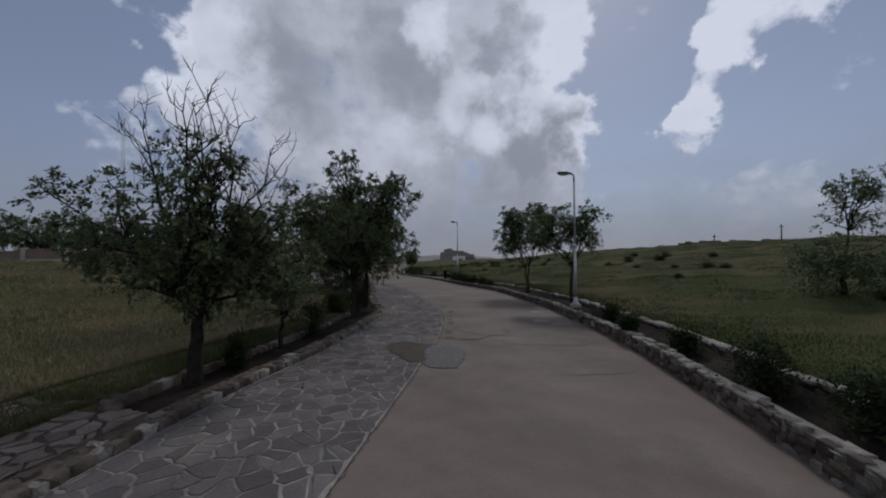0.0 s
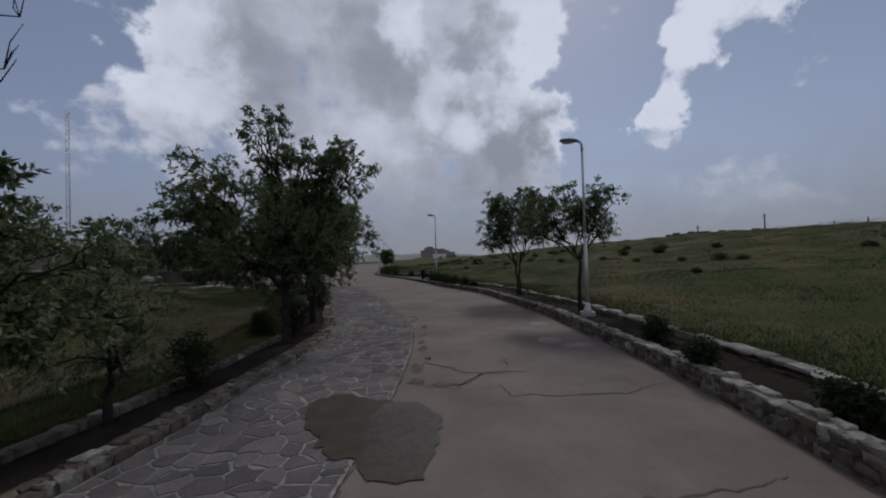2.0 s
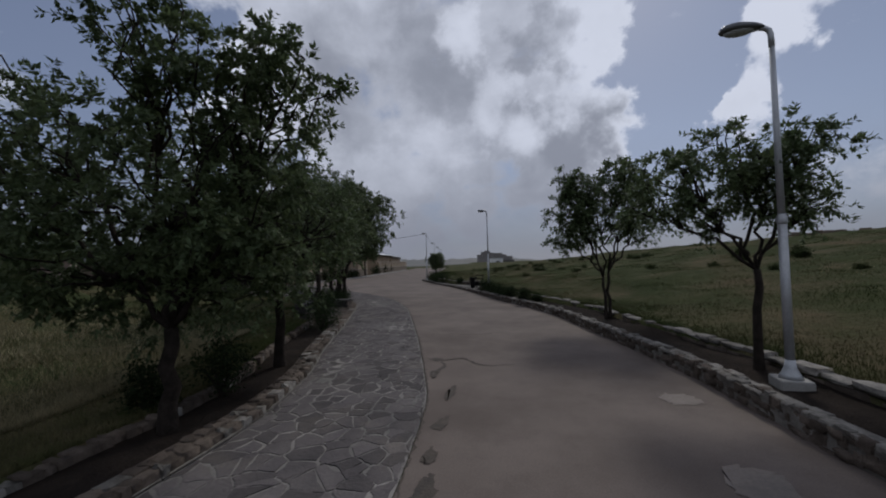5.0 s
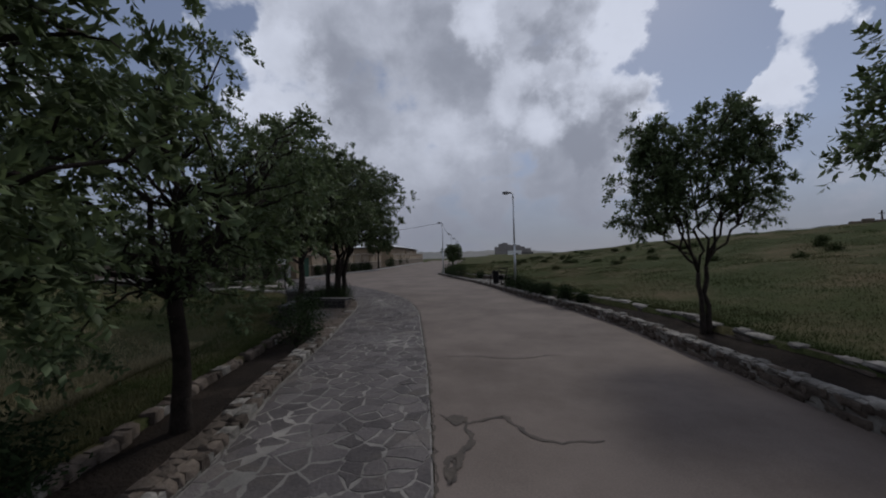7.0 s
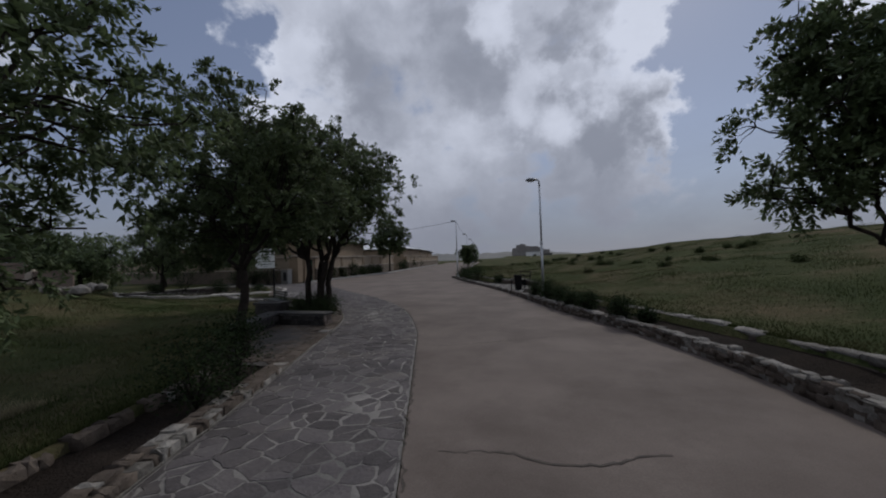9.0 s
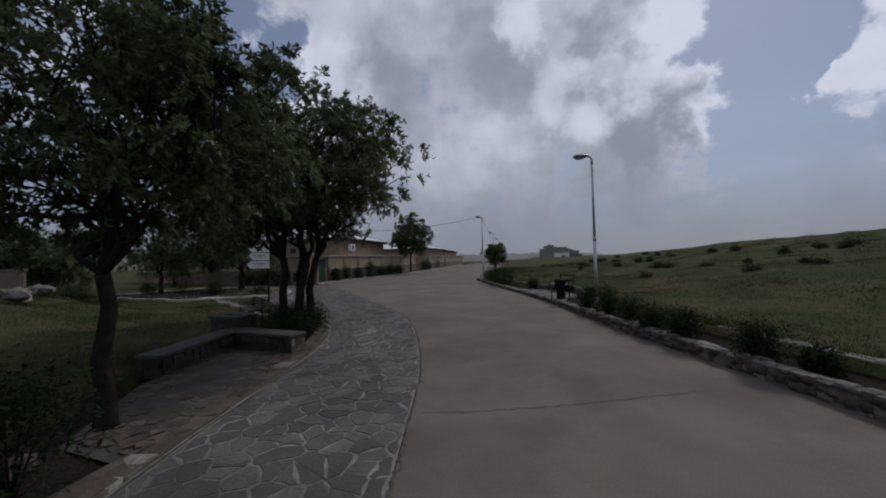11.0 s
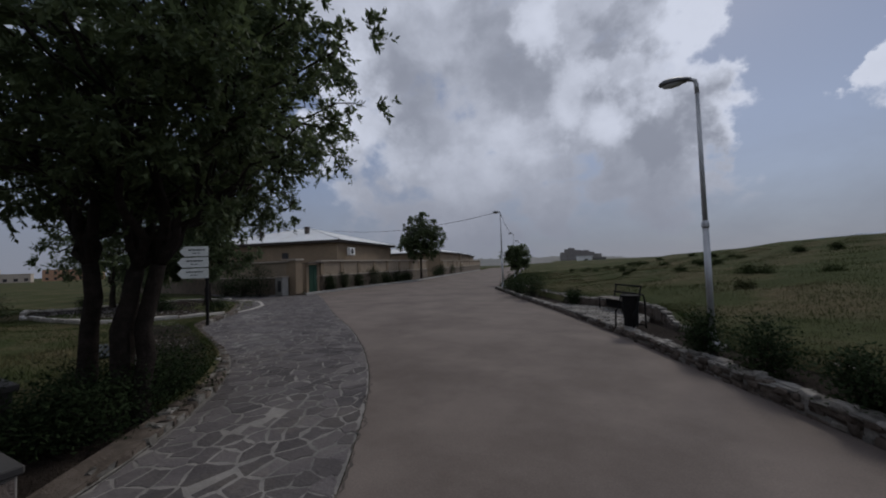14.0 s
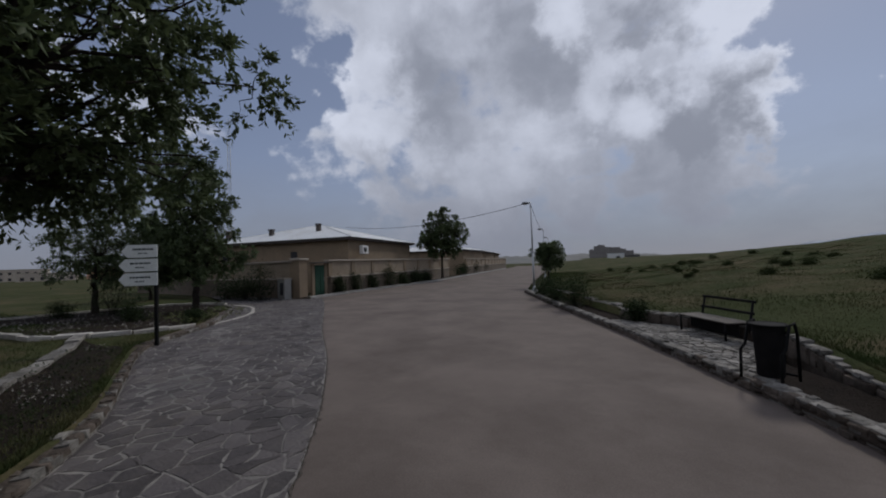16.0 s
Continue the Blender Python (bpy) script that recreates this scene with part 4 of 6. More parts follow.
part("body", box(-0.45, 0.45, -0.2, 0.2, -0.05, 1.15, 0.015), M_CONC, cab)
part("door", box(-0.1, 0.3, -0.225, -0.2, 0.25, 0.95, 0.006), M_DARK, cab, "dark cabinet door")
part("lid", box(-0.5, 0.5, -0.25, 0.25, 1.15, 1.22, 0.01), M_COPING, cab)


def house(x, y, turn, width, depth, label, ac=False, eave=3.9, rise=1.25, chimneys=(), windows=()):
    """Local axes: the street corner at the origin, the front along -x, the street side along +y."""
    h = thing("house", label, "house", "houses along the road", at=(x, y, 0), turn=turn)
    part("wall", box(-width, 0, 0, depth, -0.1, eave - 0.2, 0.02), M_BRICK, h, "tan brick wall")
    part("fascia", box(-width - 0.4, 0.4, -0.4, depth + 0.4, eave - 0.2, eave, 0.01), M_FASCIA, h, "dark eaves board")
    o, i = 0.5, min(width, depth) / 2
    x0, x1, y0, y1 = -width - o, o, -o, depth + o
    if width > depth:
        ridge = [(x0 + i + o, (y0 + y1) / 2), (x1 - i - o, (y0 + y1) / 2)]
        f = [(0, 1, 5, 4), (1, 2, 5), (2, 3, 4, 5), (3, 0, 4)]
    else:
        ridge = [((x0 + x1) / 2, y0 + i + o), ((x0 + x1) / 2, y1 - i - o)]
        f = [(0, 1, 4), (1, 2, 5, 4), (2, 3, 5), (3, 0, 4, 5)]
    vs = [(x0, y0, eave + 0.002), (x1, y0, eave + 0.002), (x1, y1, eave + 0.002), (x0, y1, eave + 0.002)] + [(*p, eave + rise) for p in ridge]
    roof = part("roof", mesh("roof", vs, f + [(3, 2, 1, 0)]), M_ROOF, h, "pale sheet-metal hipped roof")
    for a, b in ((0, 4), (1, 4 if width <= depth else 5), (2, 5), (3, 5 if width <= depth else 4), (4, 5)):
        part("ridge_cap", tube("ridge_cap", [Vector(vs[a]), Vector(vs[b])], [0.05, 0.05], 6), M_ROOF, roof)
    for cx in windows:
        w = part("window", box(cx - 0.3, cx + 0.3, -0.03, 0.05, 2.5, 3.0, 0.01), M_FASCIA, h, "dark small window")
        part("pane", box(cx - 0.25, cx + 0.25, -0.04, -0.032, 2.55, 2.95), M_DARK, w)
        part("sill", box(cx - 0.36, cx + 0.36, -0.1, -0.03, 2.44, 2.5, 0.008), M_COPING, w)
    for cx, cy, cz in chimneys:
        c = part("chimney", box(cx - 0.16, cx + 0.16, cy - 0.16, cy + 0.16, eave, cz, 0.01), M_FASCIA, h, "short dark flue")
        part("cowl", box(cx - 0.22, cx + 0.22, cy - 0.22, cy + 0.22, cz, cz + 0.07, 0.01), M_FASCIA, c)
    return h


house(-21.9, 43.2, 11, 13, 12, "single-storey tan brick house with a pale hipped metal roof", eave=3.85, rise=1.7, chimneys=((-4.5, 3.0, 5.3), (-8.5, 2.2, 5.0), (-12.3, 1.5, 5.0)), windows=(-4.6, -11.0))
house(-36.5, 45.0, 11, 9, 8, "low tan brick wing with a pale hipped metal roof", eave=3.7, rise=1.0)
house(-25.0, 70.0, 8, 12, 12, "single-storey tan house with pale roof beyond the tree", eave=3.5, rise=1.3)
house(-28.5, 88.0, 12, 13, 12, "single-storey tan house far along the road", eave=3.5, rise=1.3)
house(-33.0, 106.0, 14, 14, 12, "distant tan house at the end of the road", eave=3.5, rise=1.3)
unit = thing("air_conditioner", "white outdoor air-conditioner unit on the house wall", "air conditioner", at=(-21.82, 44.6, 2.95), turn=101)
part("casing", box(-0.42, 0.42, -0.32, -0.02, -0.3, 0.3, 0.03, seg=2), M_WHITE, unit)
bm = bmesh.new()
bmesh.ops.create_cone(bm, cap_ends=True, segments=24, radius1=0.22, radius2=0.2, depth=0.03, matrix=Matrix.Translation((-0.08, -0.335, 0)) @ Matrix.Rotation(math.pi / 2, 4, "X"))
part("fan_grille", bm, M_DARK, unit, "dark round fan grille")
for k in (-0.3, 0.3):
    part("bracket", box(k - 0.02, k + 0.02, -0.34, 0.06, -0.34, -0.3), M_STEEL, unit)


def cable(a, b, sag, r=0.012):
    a, b = Vector(a), Vector(b)
    pts = [a.lerp(b, i / 24) - Vector((0, 0, sag * 4 * (i / 24) * (1 - i / 24))) for i in range(25)]
    return tube("overhead_cable", pts, [r] * 25, 5)


thing("overhead_cable", "thin black cable from lamp post to house roof", "cable", data=cable((-8.4, 41.83, 4.72), (-25.0, 46.5, 5.0), 0.55, 0.014), material=M_WIRE)
thing("overhead_cable", "thin black cable between two lamp posts", "cable", data=cable((-8.4, 41.83, 4.72), (-11.3, 58.3, 4.6), 0.4, 0.012), material=M_WIRE)

# kerb and bed in front of the boundary wall
thing("kerb_houses", "low concrete kerb along the houses", "kerb", kind="structure", material=M_CONC, data=sheet("kerb_houses", lambda y: W(y) - 0.35, lambda y: W(y) - 0.02, list(np.arange(37.8, 100, 0.8)), 0.13, 1))
thing("kerb_face", "concrete kerb face along the houses", "kerb", kind="structure", material=M_CONC,
      data=mesh("kerb_face", [(float(W(y)) - 0.02, y, z) for y in np.arange(37.8, 100, 0.8) for z in (-0.05, 0.13)], [(2 * i, 2 * i + 1, 2 * i + 3, 2 * i + 2) for i in range(len(np.arange(37.8, 100, 0.8)) - 1)]))
soil_strip("flower_bed_houses", lambda y: W(y) - 1.3, lambda y: W(y) - 0.33, 37.8, 99, 0.07, "earth strip with shrubs before the boundary wall")


# ---------------------------------------------------------------- the seat niche by the road
def bench(x, y, z, turn):
    b = thing("bench", "dark iron-framed park bench with slatted seat and open back", "bench", at=(x, y, z), turn=turn)
    for k in (-0.6, 0.6):
        fr = part("end_frame", tube("end_frame", [(k, -0.24, 0), (k, -0.24, 0.33), (k, 0.2, 0.31), (k, 0.24, 0.35), (k, 0.32, 0.73)], [0.022] * 5, 8), M_IRON, b)
        part("rear_leg", tube("rear_leg", [(k, 0.2, 0.31), (k, 0.27, 0)], [0.022, 0.022], 8), M_IRON, fr)
    for i in range(5):
        part("seat_slat", box(-0.68, 0.68, -0.25 + i * 0.093, -0.175 + i * 0.093, 0.335, 0.362, 0.006), M_BENCHWOOD, b, "weathered wooden slat")
    for zz, yy in ((0.5, 0.268), (0.71, 0.315)):
        part("back_rail", box(-0.66, 0.66, yy - 0.015, yy + 0.015, zz - 0.025, zz + 0.025, 0.006), M_IRON, b)
    part("front_panel", box(-0.62, 0.62, -0.02, 0.02, 0.08, 0.32, 0.006), M_IRON, b)
    return b


bench(-2.4, 31.7, 0.145, -61)


def litter_bin(x, y, z, turn):
    b = thing("litter_bin", "dark metal litter bin hung in a curved tube frame", "litter bin", at=(x, y, z), turn=turn)
    bm = bmesh.new()
    bmesh.ops.create_cone(bm, cap_ends=True, segments=20, radius1=0.14, radius2=0.17, depth=0.66, matrix=Matrix.Translation((0, 0, 0.37)))
    part("bucket", bm, M_IRON, b, "dark tapered metal bucket")
    part("rim", tube("rim", [(0.19 * math.cos(a), 0.19 * math.sin(a), 0.69) for a in np.linspace(0, 2 * math.pi, 21)], [0.016] * 21, 6), M_IRON, b)
    for s in (-1, 1):
        part("side_frame", tube("side_frame", [(s * 0.22, -0.22, 0), (s * 0.22, -0.2, 0.36), (s * 0.22, -0.1, 0.42), (s * 0.22, 0.0, 0.7), (s * 0.22, 0.12, 0.72), (s * 0.22, 0.17, 0.58), (s * 0.22, 0.17, 0)], [0.018] * 7, 7), M_IRON, b)
        part("pivot", tube("pivot", [(s * 0.17, 0, 0.6), (s * 0.22, 0.02, 0.66)], [0.014] * 2, 6), M_IRON, b)
    part("foot_rail", tube("foot_rail", [(-0.22, 0.17, 0.06), (0.22, 0.17, 0.06)], [0.016] * 2, 6), M_IRON, b)
    return b


litter_bin(-2.24, 28.85, 0.145, -40)
nich_l = lambda y: R(y) + 0.26
nich_r = lambda y: R(y) + float(np.interp(y, [28.75, 29.3, 29.9, 30.5, 31.5, 32.3, 32.9, 33.3], [0.34, 0.62, 1.1, 1.6, 1.8, 1.6, 1.0, 0.4]))
bm = bmesh.new()
bm.from_mesh(sheet("seat_niche_paving", nich_l, nich_r, list(np.arange(28.8, 33.3, 0.15)), 0.15, 5, 0.012))
low = bmesh.ops.extrude_face_region(bm, geom=list(bm.faces))["geom"]
bmesh.ops.translate(bm, vec=(0, 0, -0.2), verts=[g for g in low if isinstance(g, bmesh.types.BMVert)])
niche_mesh = bpy.data.meshes.new("seat_niche_paving")
bm.to_mesh(niche_mesh)
bm.free()
thing("seat_niche_paving", "pale rough stone paving of the seat niche", "paving", kind="structure", material=M_MORTAR, data=niche_mesh)

# ---------------------------------------------------------------- the stone seat and box by the lawn
seat = thing("stone_bench", "low L-shaped bench of dark stones with slab top", "bench", at=(0, 0, 0))
SEAT_C, SEAT_E, SEAT_D = Vector((-8.11, 20.75, 0)), Vector((-6.60, 20.66, 0)), Vector((-7.52, 19.0, 0))


def arm(a, b):
    return Matrix.Translation(a) @ Matrix.Rotation(math.atan2(b.y - a.y, b.x - a.x), 4, "Z"), (b - a).length


m_short, ln_short = arm(SEAT_C, SEAT_E)
m_long, ln_long = arm(SEAT_C, SEAT_D)
part("core", box(-0.1, ln_short, 0.02, 0.37, 0.0, 0.285, 0.01), M_MORTAR, seat, "", m_short)
part("core", box(-0.3, ln_long, -0.37, -0.02, 0.0, 0.282, 0.01), M_MORTAR, seat, "", m_long)
part("slab", box(-0.12, ln_short + 0.03, -0.03, 0.4, 0.288, 0.352, 0.012), M_SLAB, seat, "smooth slab darkened for tree shade", m_short)
part("slab", box(-0.32, ln_long + 0.03, -0.4, 0.03, 0.285, 0.348, 0.012), M_SLAB, seat, "smooth slab darkened for tree shade", m_long)
rs = np.random.default_rng(8)


def stone_face(parent, a, b, z0, z1, out, material, size=0.2, rng=rs):
    """Rubble stones set along a wall face from a to b."""
    a, b = Vector(a), Vector(b)
    ln, d = (b - a).length, (b - a).normalized()
    z = z0
    while z < z1 - 0.05:
        hgt = min(rng.uniform(0.1, 0.17), z1 - z)
        s = 0.0
        while s < ln - 0.04:
            w = min(rng.uniform(0.6, 1.4) * size, ln - s)
            bm = box(-w / 2 + 0.008, w / 2 - 0.008, -0.03, 0.03, -hgt / 2 + 0.006, hgt / 2 - 0.006)
            for v in bm.verts:
                v.co += Vector((rng.normal(0, 0.008), rng.normal(0, 0.004), rng.normal(0, 0.006)))
            c = a + d * (s + w / 2)
            part("stone", bm, material, parent, "", Matrix.Translation((c.x, c.y, z + hgt / 2)) @ Matrix.Rotation(math.atan2(d.y, d.x), 4, "Z"))
            s += w
        z += hgt


seat_out = m_long @ Vector((ln_long, -0.38, 0))
seat_back = m_short @ Vector((ln_short, 0.36, 0))
stone_face(seat, SEAT_C.xy, SEAT_D.xy, 0.0, 0.28, 1, M_DARKSTONE)
stone_face(seat, SEAT_C.xy, SEAT_E.xy, 0.0, 0.28, 1, M_DARKSTONE)
stone_face(seat, SEAT_D.xy, seat_out.xy, 0.0, 0.28, 1, M_DARKSTONE)
stone_face(seat, SEAT_E.xy, seat_back.xy, 0.0, 0.28, 1, M_PATHSTONE, 0.14)
bx = thing("stone_bin", "square dark stone litter box with an open slab top", "litter box", at=(-8.85, 21.36, 0.0), turn=-4)
part("body", box(-0.43, 0.43, -0.25, 0.25, -0.05, 0.5, 0.015), M_DARKSTONE, bx)
for x0, x1, y0, y1 in ((-0.46, 0.46, -0.29, -0.1), (-0.46, 0.46, 0.1, 0.29), (-0.46, -0.22, -0.1, 0.1), (0.22, 0.46, -0.1, 0.1)):
    part("slab", box(x0, x1, y0, y1, 0.5, 0.57, 0.01), M_SLAB, bx)
# dark plate on the solid body, coloured as the shade of a hollow
part("opening", box(-0.22, 0.22, -0.1, 0.1, 0.49, 0.506), M_DARK, bx)
part("emblem", tube("emblem", [(0.08 * math.cos(a), -0.255, 0.3 + 0.08 * math.sin(a)) for a in np.linspace(0, 2 * math.pi, 17)], [0.014] * 17, 6), M_SLAB, bx, "pale ring carved on the front")
thing("seat_paving", "worn pale stone floor before the stone seat, darkened for tree shade", "paving", kind="structure", material=M_DIRT,
      data=sheet("seat_paving", lambda y: -7.5 - 0.35 * (y - 19.0) if y > 18.6 else -7.36 + 0.9 * (18.6 - y), lambda y: L(y) - 0.1, list(np.arange(17.2, 20.66, 0.2)), 0.03, 5, 0.02))


# ---------------------------------------------------------------- direction sign
def direction_sign(x, y, z, turn):
    s = thing("direction_sign", "three white arrow boards on a dark square post", "sign", at=(x, y, z), turn=turn)
    part("post", box(-0.035, 0.035, -0.035, 0.035, -0.15, 2.42, 0.005), M_IRON, s)
    for i, (zz, off) in enumerate(((2.30, 0.05), (1.955, -0.01), (1.61, -0.02))):
        x0, x1, hh = -0.82 + off, 0.06, 0.155
        vs = [(x0 + 0.14, zz + hh), (x0, zz), (x0 + 0.14, zz - hh), (x1, zz - hh), (x1, zz + hh)]
        n = len(vs)
        me = mesh("board", [(a, -0.055, b) for a, b in vs] + [(a, -0.04, b) for a, b in vs], [tuple(range(n)), tuple(range(2 * n - 1, n - 1, -1))] + [(k, k + n, (k + 1) % n + n, (k + 1) % n) for k in range(n)])
        board = part("board", me, M_SIGN, s, "white arrow board with dark writing")
        # two lines of writing that cannot be read
        for row, (lo, hi, dz, th) in enumerate(((0.26, 0.72, 0.045, 0.022), (0.38, 0.58, -0.055, 0.014))):
            k = lo
            rng = np.random.default_rng(40 + i * 2 + row)
            while k < hi:
                w = min(rng.uniform(0.04, 0.11), hi - k + 0.02)
                part("writing", box(x0 + k, x0 + k + w, -0.058, -0.0545, zz + dz - th, zz + dz + th), M_SIGNTXT, board)
                k += w + 0.018
    return s


direction_sign(-14.25, 27.6, 0.03, 32)


# ---------------------------------------------------------------- rounded flower bed and edgings
def edging(pts, label, w=0.14, h=0.13, closed=False, step=0.6, material=M_EDGE):
    """A row of pale edging stones along a line on the lawn."""
    e = thing("edging", label, "edging", "stone edgings on the lawn")
    P = [Vector((*p, 0)) for p in pts]
    if closed:
        P.append(P[0])
    rng = np.random.default_rng(len(pts) * 7)
    for a, b in zip(P, P[1:]):
        n = max(1, round((b - a).length / step))
        for i in range(n):
            c, d = a.lerp(b, (i + 0.5) / n), (b - a).length / n
            bm = box(-d / 2 + 0.008, d / 2 - 0.008, -w / 2, w / 2, -0.1, h, 0.015)
            for v in bm.verts:
                v.co += Vector((0, rng.normal(0, 0.006), rng.normal(0, 0.008)))
            part("edging_stone", bm, material, e, "", Matrix.Translation((c.x, c.y, gz(c.x, c.y))) @ Matrix.Rotation(math.atan2(b.y - a.y, b.x - a.x), 4, "Z"))
    return e


BED_C = (-20.8, 29.6)
bed_turn = np.linspace(0, 2 * math.pi, 37)[:-1]
bed_r = np.interp(bed_turn, np.radians([-20, 0, 25, 60, 100, 140, 180, 215, 245, 270, 300, 325, 340, 360]), [4.4, 4.55, 4.3, 4.3, 5.0, 6.6, 6.4, 4.6, 3.45, 3.15, 3.6, 4.7, 4.8, 4.55])
ring = [(BED_C[0] + q * math.cos(a), BED_C[1] + q * math.sin(a)) for a, q in zip(bed_turn, bed_r)]
edging(ring, "oval of pale stones round a flower bed", 0.15, 0.13, closed=True)
edging([(-17.0, 27.1), (-14.3, 25.8), (-11.8, 24.4), (-9.9, 23.4)], "straight pale stone edging across the bed", 0.26, 0.1, material=M_CAP)
edging([(-29.0, 25.2), (-24.6, 25.6)], "pale stone edging beside the lawn", 0.16, 0.1)
verts = [(BED_C[0], BED_C[1], gz(*BED_C) + 0.09)] + [(px * 0.97 + BED_C[0] * 0.03, py * 0.97 + BED_C[1] * 0.03, gz(px, py) + 0.05) for px, py in ring]
thing("rounded_bed_soil", "oval bed of brown earth with low plants", "flower bed", kind="structure", data=mesh("rounded_bed_soil", verts, [(0, i + 1, (i + 1) % len(ring) + 1) for i in range(len(ring))]), material=M_SOIL)

# ---------------------------------------------------------------- pale wall, mast and town on the lawn side
bal = thing("wall_lawn", "low faded panel wall with pale posts at the lawn's edge", "wall", kind="structure")
P = [(-37.0, 14.2), (-33.0, 15.8), (-29.0, 17.4), (-25.0, 19.0), (-21.2, 20.5), (-18.2, 21.7)]
for a, b in zip(P, P[1:]):
    a, b = Vector((*a, 0)), Vector((*b, 0))
    n, ang = 2, math.atan2(b.y - a.y, b.x - a.x)
    for i in range(n):
        c, d = a.lerp(b, (i + 0.5) / n), (b - a).length / n
        z = gz(c.x, c.y)
        m = Matrix.Translation((c.x, c.y, z)) @ Matrix.Rotation(ang, 4, "Z")
        part("panel", box(-d / 2 + 0.12, d / 2 - 0.12, -0.05, 0.05, 0.18, 0.72, 0.01), M_WALL_PINK, bal, "faded pink plaster panel", m)
        part("base", box(-d / 2, d / 2, -0.12, 0.12, -0.4, 0.18, 0.012), M_COPING, bal, "pale wall base", m)
        part("rail", box(-d / 2 + 0.1, d / 2 - 0.1, -0.08, 0.08, 0.72, 0.80, 0.01), M_WALL_PINK, bal, "", m)
        part("post", box(-d / 2 - 0.12, -d / 2 + 0.12, -0.12, 0.12, -0.1, 0.88, 0.015), M_COPING, bal, "pale square post", m)
rubble = thing("stone_heap", "small heap of pale broken stones on the lawn", "stones", at=(-17.0, 21.0, gz(-17.0, 21.0)))
for i in range(14):
    bm = bmesh.new()
    bmesh.ops.create_icosphere(bm, subdivisions=1, radius=float(rs.uniform(0.12, 0.3)))
    for v in bm.verts:
        v.co = Vector((v.co.x * 1.2, v.co.y, v.co.z * 0.7)) * float(rs.uniform(0.8, 1.2))
    part("stone", bm, M_CAP, rubble, "", Matrix.Translation((rs.uniform(-0.9, 0.9), rs.uniform(-0.5, 0.5), rs.uniform(0.05, 0.35))))
mast = thing("radio_mast", "tall thin red and white lattice mast far off", "mast", at=(-72, 67, 0))
for k in range(3):
    a = k * 2 * math.pi / 3
    part("leg", tube("leg", [(0.35 * math.cos(a), 0.35 * math.sin(a), -1), (0.3 * math.cos(a), 0.3 * math.sin(a), 31)], [0.05, 0.04], 5), M_STEEL, mast)
for i in range(20):
    z = i * 1.55
    for k in range(3):
        a, b = k * 2 * math.pi / 3, (k + 1) * 2 * math.pi / 3
        part("brace", tube("brace", [(0.34 * math.cos(a), 0.34 * math.sin(a), z), (0.34 * math.cos(b), 0.34 * math.sin(b), z + 1.55)], [0.025, 0.025], 4), M_STEEL, mast)


def town_house(x, y, turn, w, d, h, material, label):
    t = thing("town_house", label, "house", "far town houses", at=(x, y, -0.6), turn=turn)
    part("wall", box(-w / 2, w / 2, -d / 2, d / 2, 0, h, 0.03), material, t)
    part("parapet", box(-w / 2 - 0.15, w / 2 + 0.15, -d / 2 - 0.15, d / 2 + 0.15, h, h + 0.3, 0.03), M_COPING, t)
    for r in range(max(1, int(h // 3))):
        for k in range(int(w // 3)):
            cx = -w / 2 + 1.7 + k * 3
            win = part("window", box(cx - 0.6, cx + 0.6, -d / 2 - 0.05, -d / 2 + 0.1, 1.0 + r * 3, 2.3 + r * 3, 0.01), M_FASCIA, t)
            part("pane", box(cx - 0.5, cx + 0.5, -d / 2 - 0.07, -d / 2 - 0.052, 1.1 + r * 3, 2.2 + r * 3), M_DARK, win)


for tx, ty, tn, w, d, h, mt in ((-150, 78, 60, 22, 10, 6, M_TOWN_ORANGE), (-140, 58, 66, 18, 10, 4, M_TOWN), (-158, 98, 58, 16, 10, 7, M_TOWN), (-172, 60, 68, 24, 10, 6.5, M_TOWN), (-165, 120, 50, 26, 12, 6, M_TOWN),
                                (-128, 88, 55, 12, 9, 3.6, M_TOWN), (-190, 140, 50, 20, 10, 8, M_TOWN)):
    town_house(tx * 1.7, ty * 1.55, tn, w, d, h, mt, "orange-brown two-storey house far across the fields" if mt is M_TOWN_ORANGE else "pale tan flat-roofed house far across the fields")

# ---------------------------------------------------------------- far things on the skyline
rock = np.random.default_rng(3)
def ridge(name, x0, x1, y, base, peak, material, label, n=60, rough=0.25, depth=60):
    vs = []
    for i in range(n + 1):
        u = i / n
        h = peak * (math.sin(math.pi * u) ** 0.6) * (1 + rough * float(rock.normal(0, 0.25)) + rough * math.sin(7 * u + 1) * 0.6)
        x = x0 + (x1 - x0) * u
        vs += [(x, y - depth, base), (x, y - depth * 0.3, base + h * 0.7), (x, y, base + h), (x, y + depth, base)]
    fs = [(4 * i + k, 4 * i + 4 + k, 4 * i + 5 + k, 4 * i + 1 + k) for i in range(n) for k in range(3)]
    thing(name, label, "hills", kind="structure", data=mesh(name, vs, fs, True), material=material)


